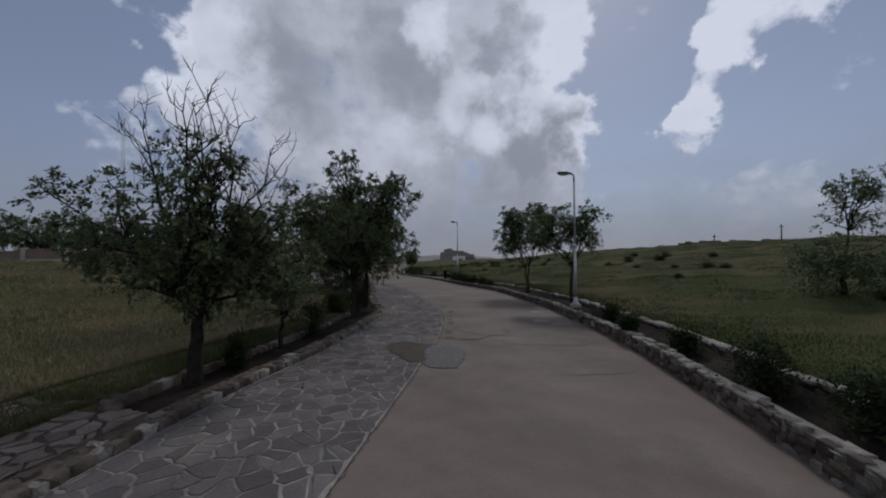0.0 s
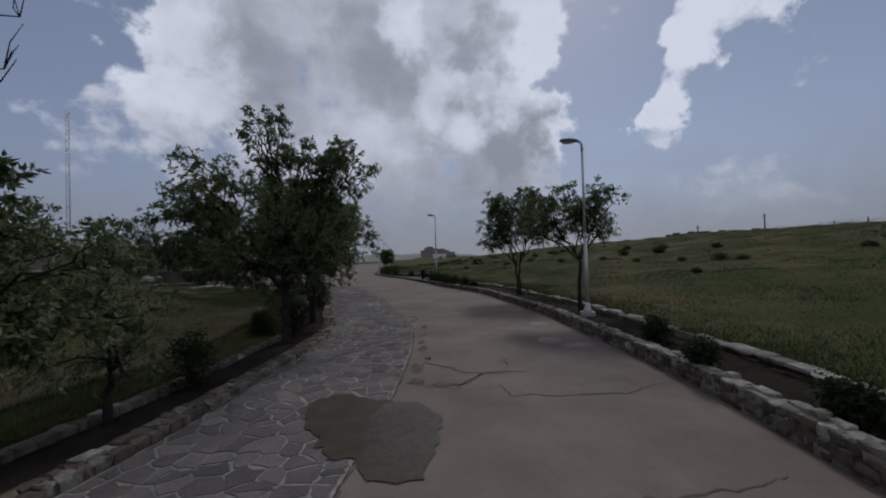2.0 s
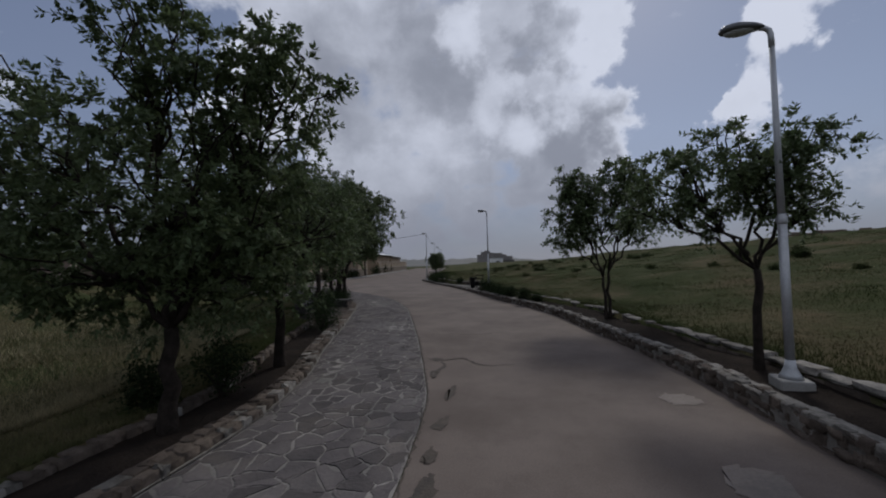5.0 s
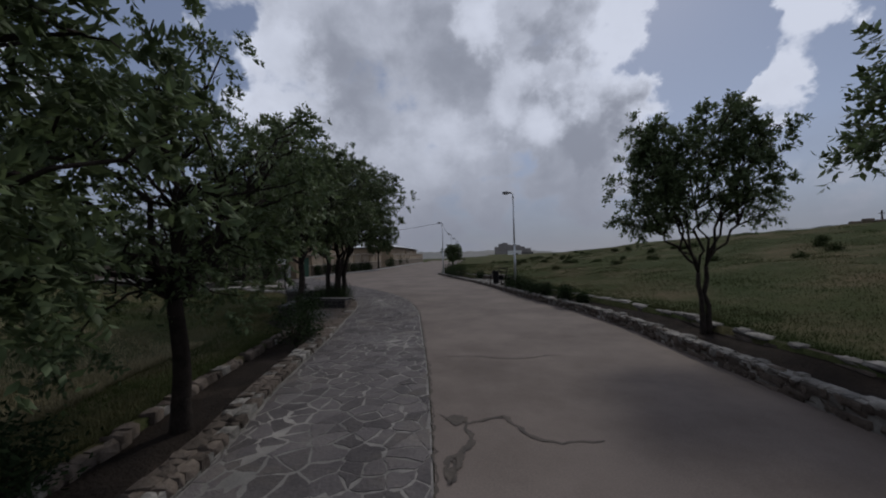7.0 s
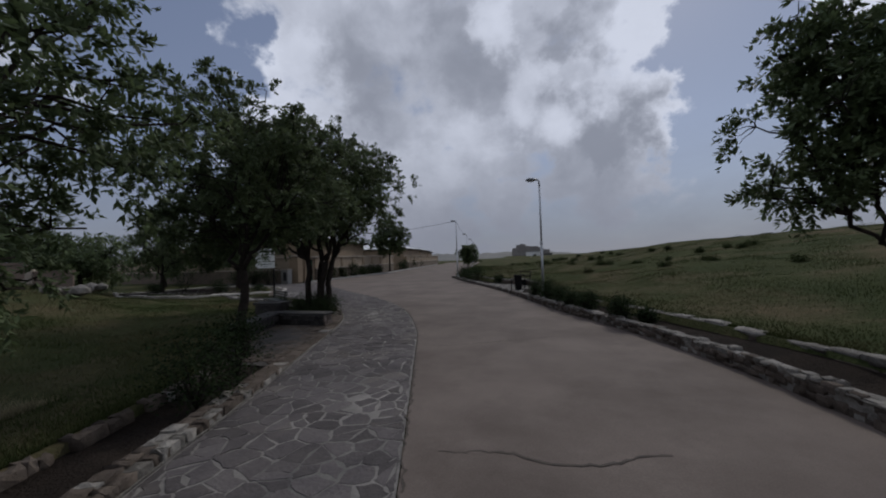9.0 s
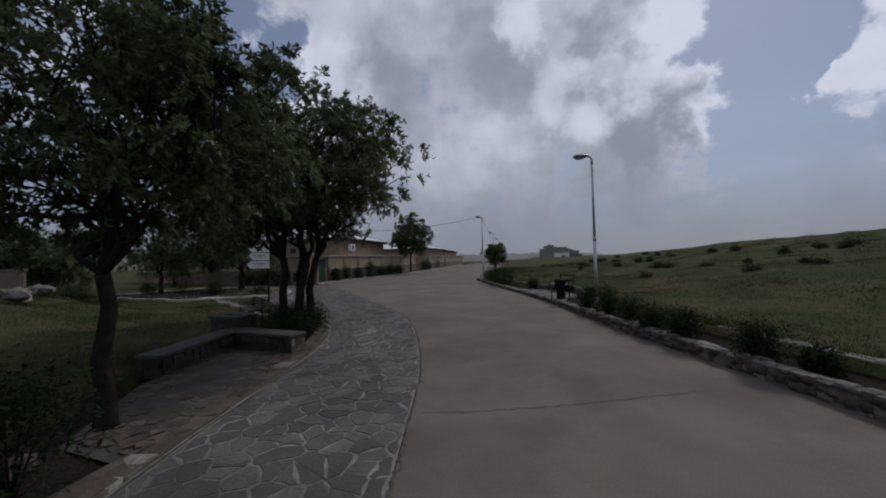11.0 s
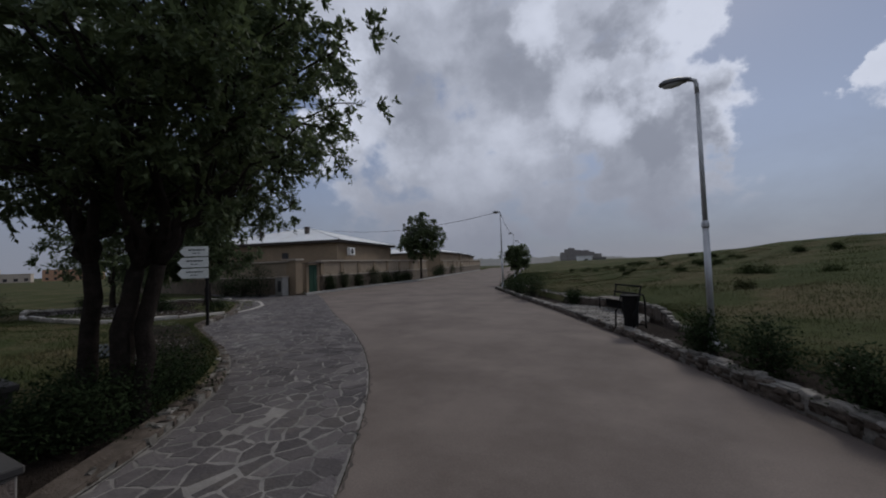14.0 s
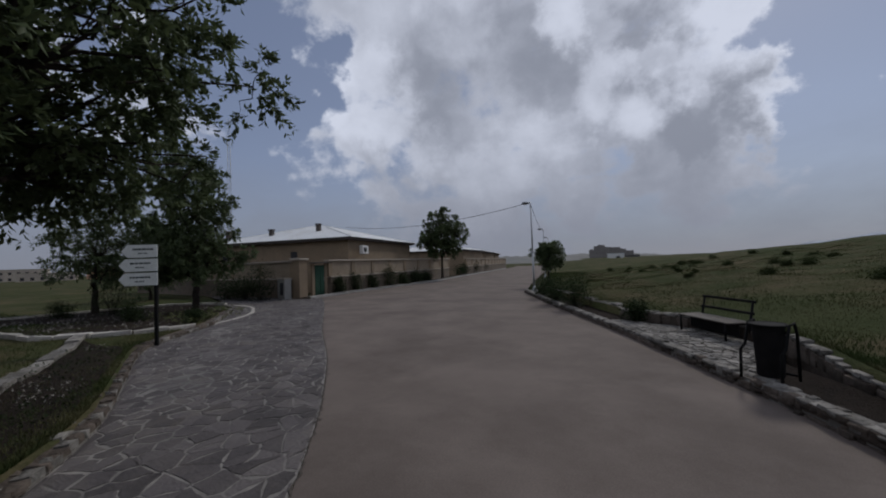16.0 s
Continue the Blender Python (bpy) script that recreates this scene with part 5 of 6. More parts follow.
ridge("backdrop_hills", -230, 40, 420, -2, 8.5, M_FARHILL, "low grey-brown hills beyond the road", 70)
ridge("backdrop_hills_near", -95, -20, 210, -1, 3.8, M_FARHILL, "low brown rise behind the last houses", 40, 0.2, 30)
ridge("backdrop_mountains", 250, 1500, 1100, -5, 46, M_MOUNTAIN, "mountains beyond the meadow, pale haze put into their colour", 80, 0.3, 200)
ridge("backdrop_mountains_lawn", -1500, -500, 900, -5, 34, M_MOUNTAIN, "mountains beyond the town, pale haze put into their colour", 60, 0.3, 200)
fort = thing("hilltop_fort", "long ruined brown building on a far rise", "building", at=(-17.5, 300, 3.4))
for k, (fx0, fw, ft) in enumerate(((-11, 3.5, 6.2), (-8.5, 4, 6.8), (-5, 3, 5.4), (-2.5, 4.5, 4.9), (1.5, 3.5, 5.0), (4.5, 4, 3.6), (8, 5, 2.4), (-14, 4, 3.8))):
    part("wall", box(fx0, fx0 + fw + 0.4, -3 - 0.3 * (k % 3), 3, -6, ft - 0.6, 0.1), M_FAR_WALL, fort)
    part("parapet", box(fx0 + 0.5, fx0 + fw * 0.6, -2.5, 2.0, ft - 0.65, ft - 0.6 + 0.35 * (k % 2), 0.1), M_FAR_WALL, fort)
shed = thing("white_building", "long low white building on a far rise", "building", at=(-11.0, 205, 1.2))
part("wall", box(-3.4, 3.2, -3, 3, -4, 1.6, 0.05), M_WHITE, shed)
part("roof", box(-3.7, 3.5, -3.3, 3.3, 1.6, 1.85, 0.05), M_ROOF, shed)
part("door", box(0, 1.6, -3.06, -3.0, -3, 0.5), M_DARK, shed)
dark_shed = thing("dark_shed", "long dark low shed beside the white building", "building", at=(-4.6, 204, 1.1))
part("wall", box(-2.6, 2.8, -3, 3, -4, 0.9, 0.05), M_FARHILL, dark_shed)
part("roof", box(-2.9, 3.1, -3.4, 3.4, 0.9, 1.1, 0.05), M_FAR_WALL, dark_shed)

crest = thing("crest_wall", "long low dark ruined wall on the meadow's crest", "wall", kind="structure")
for i in range(16):
    x, y = 24.5 + i * 0.62, 48.2 - i * 0.38
    hh = float(rock.uniform(0.3, 0.55))
    part("wall_piece", box(-0.36, 0.36, -0.3, 0.3, -1.2, hh, 0.05), M_PLINTH, crest, "", Matrix.Translation((x, y, gz(x, y))) @ Matrix.Rotation(-0.55, 4, "Z"))
fence = thing("crest_fence", "wire fence with thin posts along the meadow's crest", "fence")
fp = [(35.5 + i * 1.6, 41 - i * 1.5) for i in range(14)]
for x, y in fp:
    part("post", box(x - 0.04, x + 0.04, y - 0.04, y + 0.04, gz(x, y) - 0.3, gz(x, y) + 0.8), M_CONC, fence)
for hh in (0.3, 0.75):
    part("wire", tube("wire", [(x, y, gz(x, y) + hh) for x, y in fp], [0.012] * len(fp), 4), M_STEEL, fence)
for x, y, h in ((45.5, 58.4, 6.7 - gz(45.5, 58.4)), (38.7, 62.9, 5.55 - gz(38.7, 62.9))):
    pole = thing("utility_pole", "thin wooden utility pole on the far crest", "pole", "utility poles", at=(x, y, gz(x, y)))
    part("shaft", tube("shaft", [(0, 0, -0.4), (0, 0, h)], [0.1, 0.07], 8), M_BARK, pole)
    part("crossarm", box(-0.3, 0.3, -0.04, 0.04, h - 0.4, h - 0.33), M_BARK, pole)


# ---------------------------------------------------------------- bed between paving and lawn edging, with a bench
ys = list(np.arange(23.3, 27.0, 0.2))
vs, fs, n = [], [], 6
for y in ys:
    a, b = float(np.interp(y, [23.3, 23.8, 27.0], [-10.0, -10.6, -16.4])), float(L(y)) - 0.24
    for k in range(n + 1):
        x = a + (b - a) * k / n
        vs.append((x, y, gz(x, y) + 0.03 + 0.015 * math.sin(7 * x + 5 * y)))
for i in range(len(ys) - 1):
    for k in range(n):
        q = i * (n + 1) + k
        fs.append((q, q + 1, q + n + 2, q + n + 1))
thing("flower_bed_corner", "dark earth bed with withered leaves by the paving", "flower bed", kind="structure", data=mesh("flower_bed_corner", vs, fs, True), material=M_SOIL)
fl = np.random.default_rng(17)
fy = fl.uniform(23.6, 26.6, 700)
fx = np.interp(fy, [23.3, 23.8, 27.0], [-10.0, -10.6, -16.4]) * (w_ := fl.uniform(0.05, 0.95, 700)) + (L(fy) - 0.3) * (1 - w_)
white = np.stack([fx, fy, ground_z(fx, fy) + fl.uniform(0.05, 0.16, 700)], 1)
tagged(thing("withered_leaves", "pale withered leaves and small white flowers", "flowers", data=leaf_mesh("withered_leaves", white[(np.sin(2.1 * fx) + np.cos(3.3 * fy)) > 1.1], 0.05, fl, 0.0), material=M_CAP), kind="stuff")
green_c = np.stack([fx, fy, ground_z(fx, fy) + fl.uniform(0.03, 0.14, 700)], 1)
tagged(thing("bed_weeds", "low green weeds on the earth bed", "weeds", data=leaf_mesh("bed_weeds", np.repeat(green_c[::3], 4, 0) + fl.normal(0, 0.05, (4 * len(green_c[::3]), 3)), 0.05, fl, -0.3), material=M_BUSH), kind="stuff")
lb = thing("garden_bench", "dark green slatted bench on the lawn", "bench", at=(-10.4, 23.4, gz(-10.4, 23.4)), turn=149)
for k in (-0.6, 0.6):
    part("end_frame", tube("end_frame", [(k, 0.32, 0), (k, 0.30, 0.3), (k, -0.02, 0.3), (k, -0.06, 0.62)], [0.02] * 4, 7), M_IRON, lb)
    part("rear_leg", tube("rear_leg", [(k, -0.02, 0.3), (k, -0.08, 0)], [0.02] * 2, 7), M_IRON, lb)
for i in range(4):
    part("back_slat", box(-0.68, 0.68, -0.09 - 0.012 * i, -0.065 - 0.012 * i, 0.30 + i * 0.085, 0.355 + i * 0.085, 0.006), M_BENCHGREEN, lb, "dark green slat")
for i in range(4):
    part("seat_slat", box(-0.68, 0.68, 0.0 + i * 0.085, 0.06 + i * 0.085, 0.315, 0.34, 0.006), M_BENCHGREEN, lb, "dark green slat")
ring_rng = np.random.default_rng(23)
ra, rr = ring_rng.uniform(0, 2 * np.pi, 900), np.sqrt(ring_rng.uniform(0, 0.85, 900))
reach = rr * np.interp(ra, bed_turn, bed_r)
rx_, ry_ = BED_C[0] + reach * np.cos(ra), BED_C[1] + reach * np.sin(ra)
pts_ = np.stack([rx_, ry_, ground_z(rx_, ry_) + ring_rng.uniform(0.06, 0.2, 900)], 1)
side_ = (rx_ > -20.5) & (ry_ > 29.6)
tagged(thing("bed_plants", "low yellow-green plants in the oval bed", "flowers", data=leaf_mesh("bed_plants", np.repeat(pts_[side_], 8, 0) + ring_rng.normal(0, 0.07, (8 * side_.sum(), 3)), 0.08, ring_rng, -0.2), material=M_YELLOW), kind="stuff")
tagged(thing("bed_stones", "pale stones and dead plants in the oval bed", "stones", data=leaf_mesh("bed_stones", pts_[~side_] - [0, 0, 0.04], 0.10, ring_rng, 0.0), material=M_CAP), kind="stuff")


# ---------------------------------------------------------------- stones of kerbs and low walls
def stone_mesh(rng, name):
    """A rough rounded rubble stone of unit size."""
    bm = box(-0.5, 0.5, -0.5, 0.5, 0, 1)
    bmesh.ops.subdivide_edges(bm, edges=list(bm.edges), cuts=1, use_grid_fill=True)
    for v in bm.verts:
        c = v.co - Vector((0, 0, 0.5))
        v.co = c.lerp(c.normalized() * 0.6, 0.24) + Vector((0, 0, 0.5)) + Vector(rng.normal(0, 0.05, 3))
    for f in bm.faces:
        f.smooth = rng.uniform() < 0.5
    me = bpy.data.meshes.new(name)
    bm.to_mesh(me)
    bm.free()
    return me


rng4 = np.random.default_rng(44)
CAPS = [stone_mesh(rng4, "cap_stone") for _ in range(8)]
BLOCKS = [stone_mesh(rng4, "stone") for _ in range(8)]
PALE = [stone_mesh(rng4, "stone") for _ in range(3)]
for me in CAPS + PALE:
    me.materials.append(M_CAP)
for me in BLOCKS:
    me.materials.append(M_KERB)


def stone_run(parent, line, y0, y1, off, width, z0, z1, lens, pool, name, skip=0.0, jut=0.015):
    """Stones end to end along a plan line. z0, z1: functions of y."""
    y, n = y0, 0
    while y < y1:
        ln = float(rng4.uniform(*lens))
        x = float(line(y))
        slope = float(line(y + 0.2) - line(y - 0.2)) / 0.4
        ang = math.atan2(1.0, slope)
        dy = ln * math.sin(ang)
        yc = y + dy / 2
        if rng4.uniform() >= skip:
            wd = width * float(rng4.uniform(0.88, 1.12))
            lo, hi = z0(yc), z1(yc) + float(rng4.normal(0, jut * 0.6))
            ca = math.sin(ang)
            m = (Matrix.Translation((float(line(yc)) + (off + float(rng4.normal(0, jut * 0.5))) / max(ca, 0.3), yc, lo)) @ Matrix.Rotation(ang + float(rng4.normal(0, 0.03)), 4, "Z")
                 @ Matrix.Diagonal((ln * 1.01, wd, hi - lo, 1)))
            part(name, pool[int(rng4.integers(len(pool)))], None, parent, "", m)
        y += dy
        n += 1


def core(name, line, y0, y1, off, width, top, material, label):
    """The mortar body of a low wall."""
    ys = list(np.arange(y0, y1, 0.4))
    vs = []
    for y in ys:
        slope = float(line(y + 0.2) - line(y - 0.2)) / 0.4
        k = math.sqrt(1 + slope * slope)
        a, b, t = float(line(y)) + (off - width / 2) * k, float(line(y)) + (off + width / 2) * k, top(y)
        vs += [(a, y, -0.15), (a, y, t), (b, y, t), (b, y, -0.15)]
    fs = [(4 * i + q, 4 * i + q + 1, 4 * i + q + 5, 4 * i + q + 4) for i in range(len(ys) - 1) for q in range(3)]
    fs += [(3, 2, 1, 0), tuple(4 * (len(ys) - 1) + q for q in range(4))]
    return thing(name, label, "kerb", kind="structure", data=mesh(name, vs, fs), material=material)


kr = core("kerb_road", R, -5, 42.6, 0.14, 0.19, lambda y: kerb_h(y) - 0.014, M_CAP, "low rubble kerb wall with pale worn cap stones")
for k in range(4):
    wave = lambda y, k=k: 0.016 * math.sin(5.3 * y + 2.1 * k) if k else 0.0
    stone_run(kr, R, -4 + 0.07 * k, 30, 0.082, 0.10, lambda y: -0.03 + k * (kerb_h(y) - 0.02) / 4 + wave(y), lambda y: (k + 1) * (kerb_h(y) - 0.02) / 4 - 0.004 + wave(y), (0.06, 0.2), BLOCKS + PALE[:1], "stone", 0.04, 0.03)
stone_run(kr, R, 30, 42.4, 0.085, 0.13, lambda y: -0.06, lambda y: kerb_h(y) - 0.07, (0.2, 0.4), BLOCKS, "stone", 0.03, 0.03)
stone_run(kr, R, -4, 30, 0.085, 0.10, lambda y: kerb_h(y) - 0.05, lambda y: kerb_h(y) - 0.004, (0.07, 0.2), CAPS, "cap_stone", 0.05, 0.03)
stone_run(kr, R, -3.9, 30, 0.17, 0.11, lambda y: kerb_h(y) - 0.06, lambda y: kerb_h(y) - 0.002, (0.08, 0.26), CAPS, "cap_stone", 0.12, 0.035)
stone_run(kr, R, 30, 42.5, 0.12, 0.18, lambda y: kerb_h(y) - 0.085, lambda y: kerb_h(y), (0.2, 0.5), CAPS, "cap_stone", 0.0, 0.02)
w2 = lambda y: 0.37 - 0.04 * float(ease(y, 8, 25)) - 0.07 * float(ease(y, 23, 27))
kb = core("kerb_meadow", R, -4, 28.2, BED_W + 0.08, 0.12, lambda y: w2(y) - 0.045, M_KERB, "second low stone wall holding back the meadow")
stone_run(kb, R, -4, 28.2, BED_W + 0.02, 0.12, lambda y: kerb_h(y) - 0.14, lambda y: w2(y) - 0.1, (0.16, 0.36), BLOCKS, "stone", 0.12, 0.03)
stone_run(kb, R, -4, 8.0, BED_W + 0.06, 0.2, lambda y: w2(y) - 0.08, w2, (0.2, 0.5), CAPS, "cap_stone", 0.05, 0.03)
stone_run(kb, R, 8.7, 28.2, BED_W + 0.06, 0.19, lambda y: w2(y) - 0.08, w2, (0.2, 0.5), CAPS, "cap_stone", 0.05, 0.03)
kc = core("kerb_meadow_far", R, 34.0, 42.4, BED_W + 0.06, 0.12, lambda y: 0.26, M_KERB, "low stone wall beyond the seat niche")
stone_run(kc, R, 34.0, 42.4, BED_W + 0.06, 0.22, lambda y: 0.24, lambda y: 0.34, (0.2, 0.5), CAPS, "cap_stone", 0.15, 0.03)
nr = curve([(28.2, float(R(28.2)) + BED_W + 0.06), (28.8, float(R(28.8)) + 1.2), (30.0, float(R(30)) + 1.7), (31.3, float(R(31.3)) + 1.95), (32.4, float(R(32.4)) + 1.7), (33.2, float(R(33.2)) + 0.9), (34.2, float(R(34.2)) + 1.0)])
niche_h = lambda y: float(np.interp(y, [28.2, 29.4, 30.4, 33.0, 34.0], [0.27, 0.29, 0.42, 0.42, 0.32]))
kn = core("niche_wall", nr, 28.2, 34.2, 0.0, 0.11, lambda y: niche_h(y) - 0.06, M_KERB, "curved low stone wall round the seat niche")
stone_run(kn, nr, 28.2, 34.2, 0.0, 0.14, lambda y: niche_h(y) - 0.07, niche_h, (0.1, 0.28), CAPS, "cap_stone", 0.0, 0.02)
stone_run(kn, nr, 28.2, 34.2, -0.06, 0.08, lambda y: 0.08, lambda y: niche_h(y) - 0.08, (0.12, 0.3), BLOCKS, "stone", 0.0, 0.02)
kl = core("kerb_lawn_side", L, -5, 33.0, -0.17, 0.3, lambda y: float(np.interp(y, [16.8, 17.4, 21.0, 21.6], [0.085, 0.03, 0.03, 0.075])), M_KERB, "low kerb of rough pale stones beside the flagstones")
for ya, yb in ((-5, 17.2), (21.2, 33.0)):
    stone_run(kl, L, ya, yb, -0.075, 0.14, lambda y: -0.05, lambda y: float(np.interp(y, [16, 17, 21.5, 22.5], [0.10, 0.05, 0.05, 0.088])), (0.07, 0.2), CAPS[:3] + BLOCKS[:5], "cap_stone", 0.02, 0.014)
for ya, yb in ((-4.95, 17.2), (21.2, 27.5)):
    stone_run(kl, L, ya, yb, -0.22, 0.16, lambda y: -0.06, lambda y: float(np.interp(y, [16, 17, 21.5, 22.5], [0.108, 0.045, 0.045, 0.093])), (0.08, 0.22), BLOCKS + CAPS[:2], "stone", 0.02, 0.014)
stone_run(kl, L, 17.2, 21.2, -0.16, 0.24, lambda y: -0.05, lambda y: 0.042, (0.16, 0.42), BLOCKS + CAPS[:2], "stone", 0.0, 0.01)
part("mortar_line", sheet("mortar_line", lambda y: L(y) - 0.012 + 0.008 * math.sin(7 * y), lambda y: L(y) + 0.022 + 0.008 * math.sin(4.1 * y + 1), list(np.arange(6.0, 33, 0.12)), 0.019, 1), M_CAP, kl, "pale line of mortar along the kerb")
ke = thing("kerb_lawn_edge", "row of rough stones between soil bed and lawn", "kerb", kind="structure")
stone_run(ke, L, -5, -1.5, -1.1, 0.2, lambda y: -0.08, lambda y: 0.13, (0.14, 0.4), BLOCKS, "stone", 0.05, 0.03)
stone_run(ke, L, 2.4, 17.0, -1.1, 0.17, lambda y: -0.06, lambda y: 0.125, (0.09, 0.24), CAPS[:1] + BLOCKS, "stone", 0.02, 0.02)
for q in range(40):
    a = q / 39
    part("stone", BLOCKS[q % 8], None, ke, "", Matrix.Translation((float(L(2.4)) - 0.95 - 5.6 * a, 2.38 + 0.04 * math.sin(q * 2.3), -0.02)) @ Matrix.Rotation(0.15 * math.sin(q * 3), 4, "Z") @ Matrix.Diagonal((0.16, 0.13, 0.13 + 0.02 * math.sin(q * 5), 1)))
thing("side_path", "path of rough brown stone paving leading onto the lawn", "path", kind="structure", material=M_KERB,
      data=sheet("side_path", lambda y: -9.6, lambda y: L(y) - 0.28, list(np.arange(-1.4, 2.32, 0.15)), 0.085, 8, 0.012))


# ---------------------------------------------------------------- flagstones
def cells(points, reach):
    """Voronoi cells of plan points."""
    out = []
    for i, p in enumerate(points):
        d = ((points - p) ** 2).sum(1)
        near = [k for k in np.argsort(d)[1:22] if d[k] < (2 * reach) ** 2]
        poly = [p + reach * np.array([math.cos(a), math.sin(a)]) for a in np.linspace(0, 2 * math.pi, 13)[:-1]]
        for k in near:
            mid, nrm = (p + points[k]) / 2, points[k] - p
            new_poly = []
            for a, b in zip(poly, poly[1:] + poly[:1]):
                da, db = (a - mid) @ nrm, (b - mid) @ nrm
                if da <= 0:
                    new_poly.append(a)
                if da * db < 0:
                    new_poly.append(a + (b - a) * da / (da - db))
            poly = new_poly
            if len(poly) < 3:
                break
        out.append(poly)
    return out


def paving_stones(parent, lo, hi, y0, y1, x0, x1, step, z, seed, as_parts, gap=0.02, thick=0.014, material=None):
    """Irregular flagstones between two plan lines; the rest past a stretch of the plan is one joined part."""
    rng = np.random.default_rng(seed)
    pts = []
    for j, yy in enumerate(np.arange(y0 - step, y1 + step, step)):
        a, b = float(lo(np.clip(yy, y0, y1))), float(hi(np.clip(yy, y0, y1)))
        for xx in np.arange(a - step, b + step, step * 1.05):
            pts.append((xx + (j % 2) * step / 2 + rng.normal(0, step * 0.33), yy + rng.normal(0, step * 0.33)))
    pts = np.array(pts)
    rest_v, rest_f = [], []
    for p, poly in zip(pts, cells(pts, step * 1.5)):
        if len(poly) < 3 or not y0 < p[1] < y1:
            continue
        q = np.array(poly)
        l_, h_ = lo(q[:, 1]) + 0.02, hi(q[:, 1]) - 0.03
        if not ((q[:, 0] > l_) & (q[:, 0] < h_)).any():
            continue
        q[:, 0] = np.clip(q[:, 0], l_, h_)
        q[:, 1] = np.clip(q[:, 1], y0, y1)
        mids = (q + np.roll(q, -1, 0)) / 2 + rng.normal(0, 0.012, q.shape)
        mids[:, 0] = np.clip(mids[:, 0], lo(mids[:, 1]) + 0.02, hi(mids[:, 1]) - 0.03)
        q = np.stack([q, mids], 1).reshape(-1, 2)
        c = q.mean(0)
        area = 0.5 * abs(np.dot(q[:, 0], np.roll(q[:, 1], 1)) - np.dot(q[:, 1], np.roll(q[:, 0], 1)))
        if area < 0.006:
            continue
        dirs = q - c
        ln = np.linalg.norm(dirs, axis=1)[:, None] + 1e-6
        g = gap * rng.uniform(0.7, 1.4)
        outer = dirs * np.maximum(0.2, 1 - g / ln) + rng.normal(0, 0.009, q.shape)
        inner = dirs * np.maximum(0.15, 1 - (g + 0.009) / ln)
        n, tip = len(q), rng.normal(0, 0.003, 2)
        t = thick * rng.uniform(0.5, 1.3)
        vs = [(a, b, -0.02) for a, b in outer] + [(a, b, t - 0.003 + a * tip[0] + b * tip[1]) for a, b in outer] + [(a, b, t + a * tip[0] + b * tip[1]) for a, b in inner]
        fs = [(k, (k + 1) % n, n + (k + 1) % n, n + k) for k in range(n)] + [(n + k, n + (k + 1) % n, 2 * n + (k + 1) % n, 2 * n + k) for k in range(n)] + [tuple(range(2 * n, 3 * n))]
        if as_parts[0] < c[1] < as_parts[1]:
            part("flagstone", mesh("flagstone", vs, fs), material or M_FLAG, parent, "", Matrix.Translation((c[0], c[1], z)))
        else:
            k0 = len(rest_v)
            rest_v += [(a + c[0], b + c[1], e + z) for a, b, e in vs]
            rest_f += [tuple(k + k0 for k in f) for f in fs]
    if rest_v:
        tagged(part("flagstones_joined", mesh("flagstones_joined", rest_v, rest_f), M_FLAG_FAR, parent), kind="stuff")


paving_stones(pavement, L, J, -4, 38.2, 0, 0, 0.235, -0.004, 71, (1.0, 8.0), 0.013, 0.005)
niche = bpy.data.objects["seat_niche_paving"]
paving_stones(niche, lambda y: np.vectorize(nich_l)(y), lambda y: np.vectorize(nich_r)(y), 28.85, 33.2, 0, 0, 0.17, 0.152, 72, (28, 34), material=M_CAP)
paving_stones(bpy.data.objects["seat_paving"], lambda y: -7.48 - 0.35 * np.maximum(-0.4, np.asarray(y) - 19.0) + 0.9 * np.maximum(0.0, 18.6 - np.asarray(y)), lambda y: L(y) - 0.2, 17.3, 20.6, 0, 0, 0.17, 0.03, 73, (17, 21), 0.022, 0.016, M_KERB)
paving_stones(bpy.data.objects["side_path"], lambda y: np.full(np.shape(y), -9.5) if np.shape(y) else -9.5, lambda y: L(y) - 0.3, -1.3, 2.3, 0, 0, 0.24, 0.088, 74, (0.6, 3), 0.03, 0.022, M_PATHSTONE)


# ---------------------------------------------------------------- puddle, cracks and worn spots
def patch(name, outline, z, material, label, jag=0.04, seed=1, sub=6):
    """A flat irregular patch lying on the road."""
    rng = np.random.default_rng(seed)
    P = [np.array(p, float) for p in outline]
    pts = []
    for i, p in enumerate(P):
        a, b, c = P[i - 1], p, P[(i + 1) % len(P)]
        nxt = P[(i + 2) % len(P)]
        for k in range(sub):
            u = k / sub
            q = 0.5 * (2 * b + (c - a) * u + (2 * a - 5 * b + 4 * c - nxt) * u * u + (3 * b - a - 3 * c + nxt) * u ** 3)
            pts.append(q + rng.normal(0, jag, 2))
    return thing(name, label, "road patch", kind="structure", data=mesh(name, [(a, b, z) for a, b in pts], [tuple(range(len(pts)))]), material=material)


